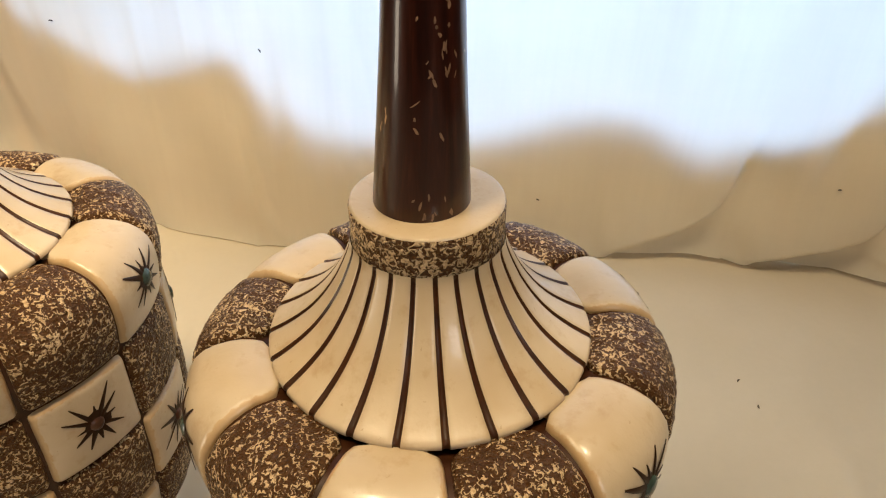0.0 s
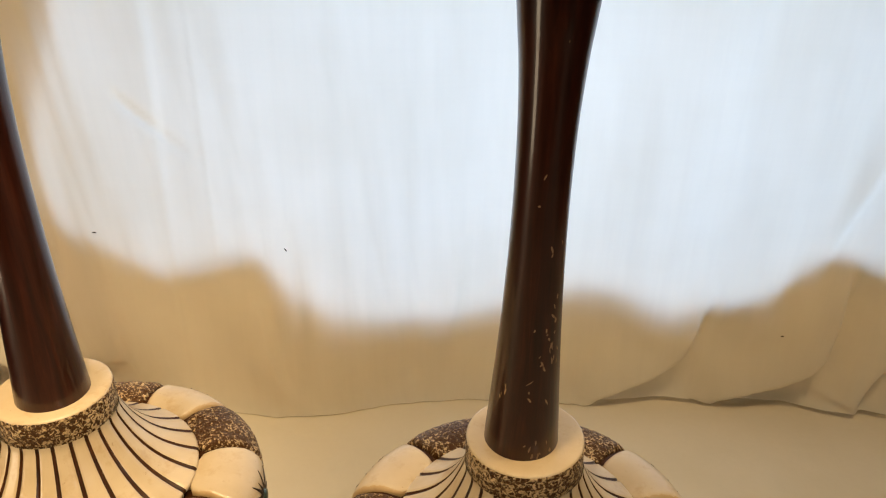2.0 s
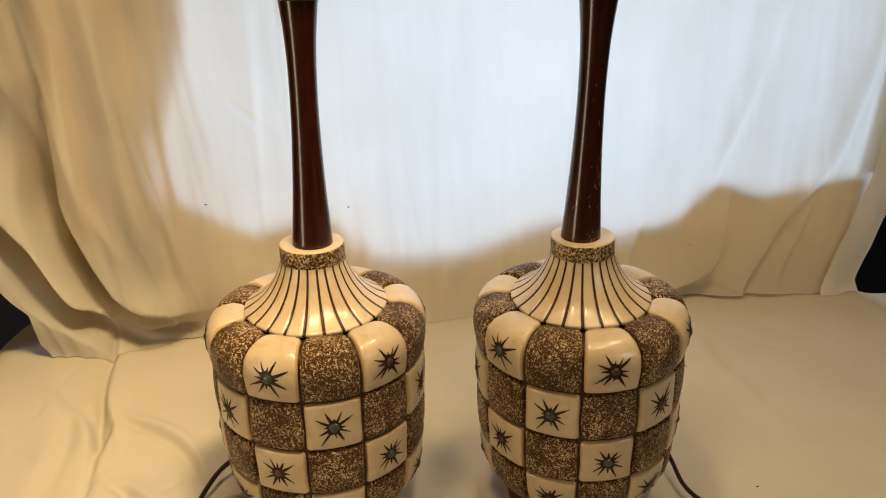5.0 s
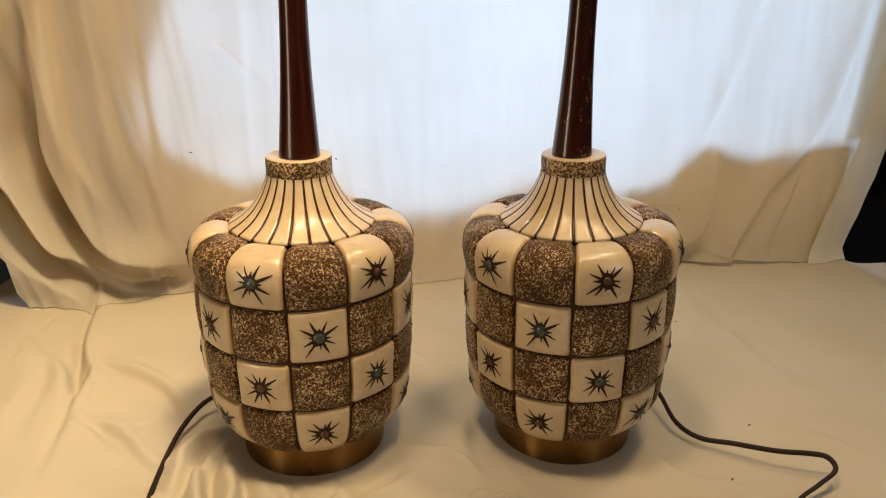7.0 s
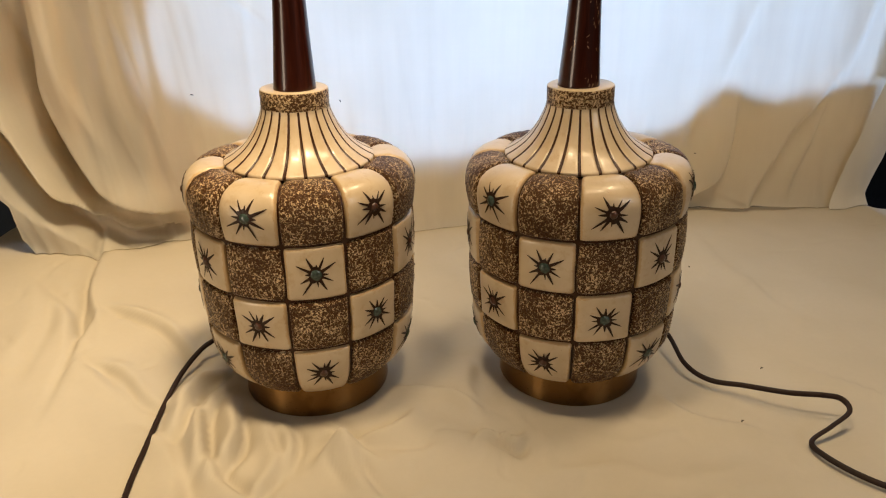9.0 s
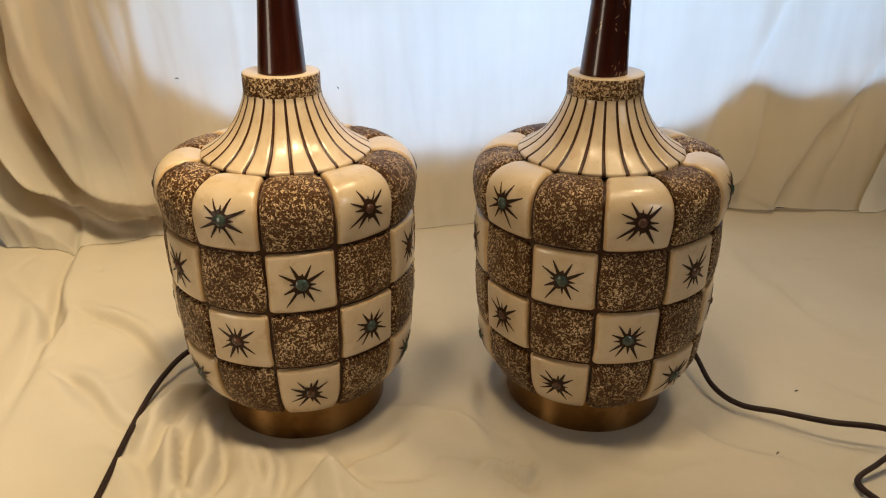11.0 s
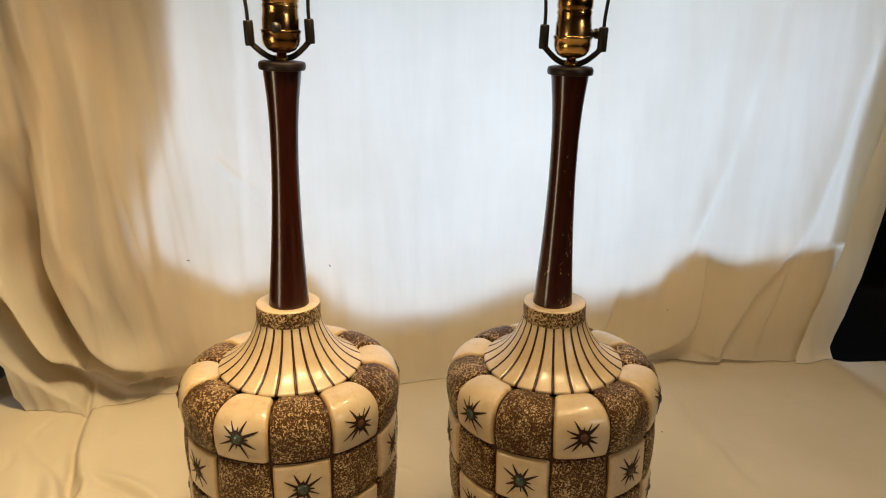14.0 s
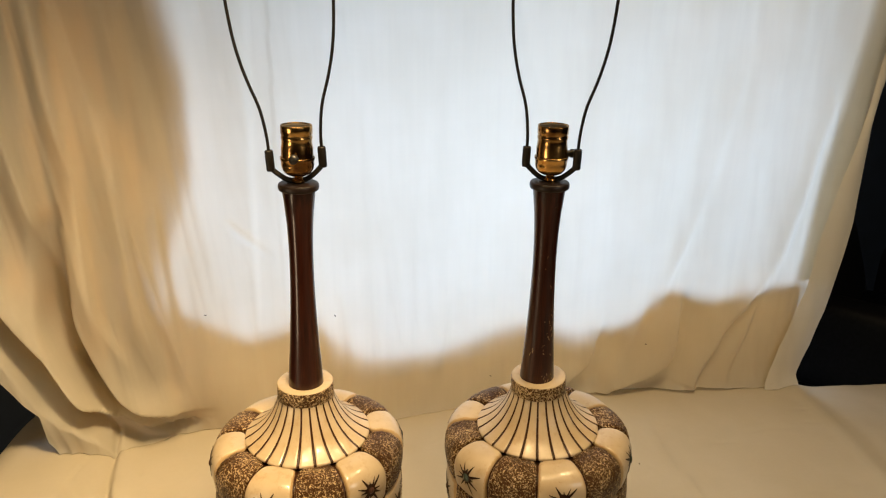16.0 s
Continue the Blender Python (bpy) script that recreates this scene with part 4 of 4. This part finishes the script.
def build_lamp(m, yaw, neck_shift, neck_lean, harp_turn, harp_tip, knob_turn, wood, cord_points, label):
    lamp = tagged(empty("table_lamp", m), label, "table lamp", "pair of table lamps")
    part("base", BODY_MESHES["base"], lamp, "brushed brass drum base")
    turn = pose(0, 0, 0, 0, 0, yaw)
    body = part("body", BODY_MESHES["core"], lamp, "brown glazed ceramic body", turn)
    part("striped_neck", BODY_MESHES["cone"], lamp, "cream flared neck with carved brown lines", turn)
    collar = part("collar", BODY_MESHES["collar"], lamp, "speckled rough glazed collar")
    part("collar_top", BODY_MESHES["collar_top"], collar, "smooth cream rim")
    for row in range(4):
        for k in range(12):
            # tile k covers the angles 30 k to 30 k + 30; the top row has its stars on odd ones
            plain = (k + row) % 2 == 0
            mid = 30 * k + 15
            tile = part("tile", TILES[row, 0 if plain else 1], lamp, "", pose(0, 0, 0, 0, 0, yaw + mid))
            if plain:
                turquoise = (k // 2) % 2 == (1, 0, 0, 1)[row]
                part("star", STARS[row, (k * 5 + row) % 3], tile, "dark carved star")
                part("dab", DABS[row, 1 if turquoise else 0], tile, "turquoise dab" if turquoise else "rust dab")
    # wooden neck and metalwork stand on the collar
    up = Matrix.Translation((neck_shift[0], neck_shift[1], 0))
    lean = Matrix.Translation((0, 0, 0.34)) @ Matrix.Rotation(neck_lean[0], 4, "Y") @ Matrix.Rotation(-neck_lean[1], 4, "X") @ Matrix.Translation((0, 0, -0.34))
    stand = up @ lean
    neck = part("wooden_neck", lathe("wooden_neck", NECK, wood, 64, 60), lamp, "tapered glossy walnut neck", stand)
    part("neck_cap", lathe("neck_cap", NECK_CAP, CAP_WOOD, 64, 30), neck, "rounded dark cap")
    if wood is WORN_WOOD:
        part("scuffing", scuff_mesh(), neck, "pale scuffs through the varnish")["kind"] = "stuff"
    part("stem", METAL["stem"], lamp, "brass stem", stand)
    socket = part("socket", METAL["socket_shell"], lamp, "tarnished brass bulb socket", stand @ pose(0, 0, 0, 0, 0, knob_turn))
    part("socket_cap", METAL["socket_cap"], socket, "brass cap")
    part("socket_liner", METAL["socket_liner"], socket, "dark liner")
    part("switch_knob", METAL["switch_knob"], socket, "black knob")
    harp = part("harp", METAL["wire"], lamp, "dark wire harp", stand @ pose(0, 0, 0.594, 0, 0, harp_turn) @ pose(0, 0, 0, 0, harp_tip, 0) @ pose(0, 0, -0.594))
    part("stud", METAL["stud"], harp)
    for nm, sgn in (("arm_a", -1), ("arm_b", 1)):
        part("saddle_arm", METAL[nm], harp)
        part("ferrule", METAL[nm + "_f"], harp, "", pose(sgn * 0.0282, 0, 0))
    inv = m.inverted()
    part("cord", tube("cord", [inv @ Vector(p) for p in cord_points], 0.0030, CORD, 120, 8, 0.75), lamp, "dark brown flex cord")
    return lamp


L_YAW, R_YAW = -108.8, -146.8
build_lamp(Matrix.Translation((LX, LY, 0)), L_YAW, (0.0008, -0.0022), (0.0156, -0.0138), -8, -3.5, -108, WOOD,
           [(-0.330, 0.412, 0.010), (-0.365, 0.432, 0.020), (-0.392, 0.420, 0.022), (-0.420, 0.388, 0.012), (-0.440, 0.338, 0.006), (-0.458, 0.268, 0.004), (-0.474, 0.195, 0.004), (-0.490, 0.080, 0.004), (-0.50, -0.10, 0.004)],
           "ceramic lamp with star and lava tiles and glossy walnut neck")
r_m = Matrix.Translation((RX, RY, 0)) @ Matrix.Rotation(-0.0330, 4, "Y") @ Matrix.Rotation(0.0055, 4, "X")
build_lamp(r_m, R_YAW, (-0.0022, 0.0006), (0.0289, -0.0104), -29, 1.0, -10, WORN_WOOD,
           [(0.085, 0.310, 0.012), (0.125, 0.300, 0.022), (0.148, 0.262, 0.028), (0.140, 0.205, 0.016), (0.150, 0.172, 0.012), (0.176, 0.145, 0.016), (0.205, 0.112, 0.022), (0.232, 0.092, 0.026), (0.248, 0.082, 0.024),
            (0.243, 0.066, 0.020), (0.215, 0.060, 0.012), (0.186, 0.054, 0.005), (0.182, 0.032, 0.005), (0.196, -0.005, 0.004), (0.230, -0.055, 0.004), (0.29, -0.16, 0.004)],
           "ceramic lamp with star and lava tiles and scuffed walnut neck")

# ---- dark things past the sheet's edge ----


def build_armchair():
    """Black leather reclining chair standing past the end of the sheet."""
    chair = tagged(empty("armchair", pose(1.62, 0.98, -0.62, 0, 0, 28)), "black leather armchair in the dark corner by the window", "armchair")

    def pad(name, w, d, h, m, label=""):
        bm = bmesh.new()
        bmesh.ops.create_cube(bm, size=1)
        bmesh.ops.subdivide_edges(bm, edges=bm.edges[:], cuts=7, use_grid_fill=True)
        for v in bm.verts:
            c = v.co * 2
            # soft superellipsoid block
            n = (abs(c.x) ** 6 + abs(c.y) ** 6 + abs(c.z) ** 6) ** (1 / 6)
            c = c / max(n, 1e-6)
            v.co = (c.x * w / 2, c.y * d / 2, c.z * h / 2)
        me = bpy.data.meshes.new(name)
        bm.to_mesh(me)
        bm.free()
        me.materials.append(LEATHER)
        me.polygons.foreach_set("use_smooth", [True] * len(me.polygons))
        return part(name, me, chair, label, m)
    pad("seat", 0.58, 0.60, 0.20, pose(0, 0, 0.38))
    pad("backrest", 0.60, 0.18, 0.72, pose(0, 0.26, 0.70, -14))
    pad("armrest", 0.13, 0.62, 0.26, pose(-0.34, 0, 0.50))
    pad("armrest", 0.13, 0.62, 0.26, pose(0.34, 0, 0.50))
    for x in (-0.26, 0.26):
        for y in (-0.24, 0.24):
            part("leg", lathe("leg", [(0.0, 0.0), (0.018, 0.0), (0.024, 0.29), (0.0, 0.29)], CAP_WOOD, 16), chair, "", pose(x, y, 0))
    return chair


build_armchair()


def lint(place, long, turn):
    """A fleck of lint or thread lying on the cloth."""
    x, y, z = place
    me = tube("lint", [(-long / 2, 0, 0), (0, 0.0006, 0.0004), (long / 2, 0, 0)], lambda f: 0.0006 * (0.4 + math.sin(math.pi * f)), SPECK, 8, 6)
    ob = new("lint", me)
    ob.matrix_world = pose(x, y, z) @ turn
    return tagged(ob, "tiny dark fleck of lint on the cream cloth", "lint", "lint flecks")


for x, z, a in ((-0.375, 0.256, 10), (-0.154, 0.238, 60), (0.155, 0.064, 30), (0.478, 0.112, 5)):
    lint((x, sheet_y(x, z) - 0.0008, z), 0.005, pose(0, 0, 0, 90, a, 0))
for x, y, a in ((0.238, 0.186, 5), (0.322, 0.487, 40), (0.328, 0.453, 80), (0.148, 0.110, 20), (-0.105, 0.165, 0)):
    lint((x, y, bed_level(x, y) + 0.0007), 0.005, pose(0, 0, 0, 0, 0, a))
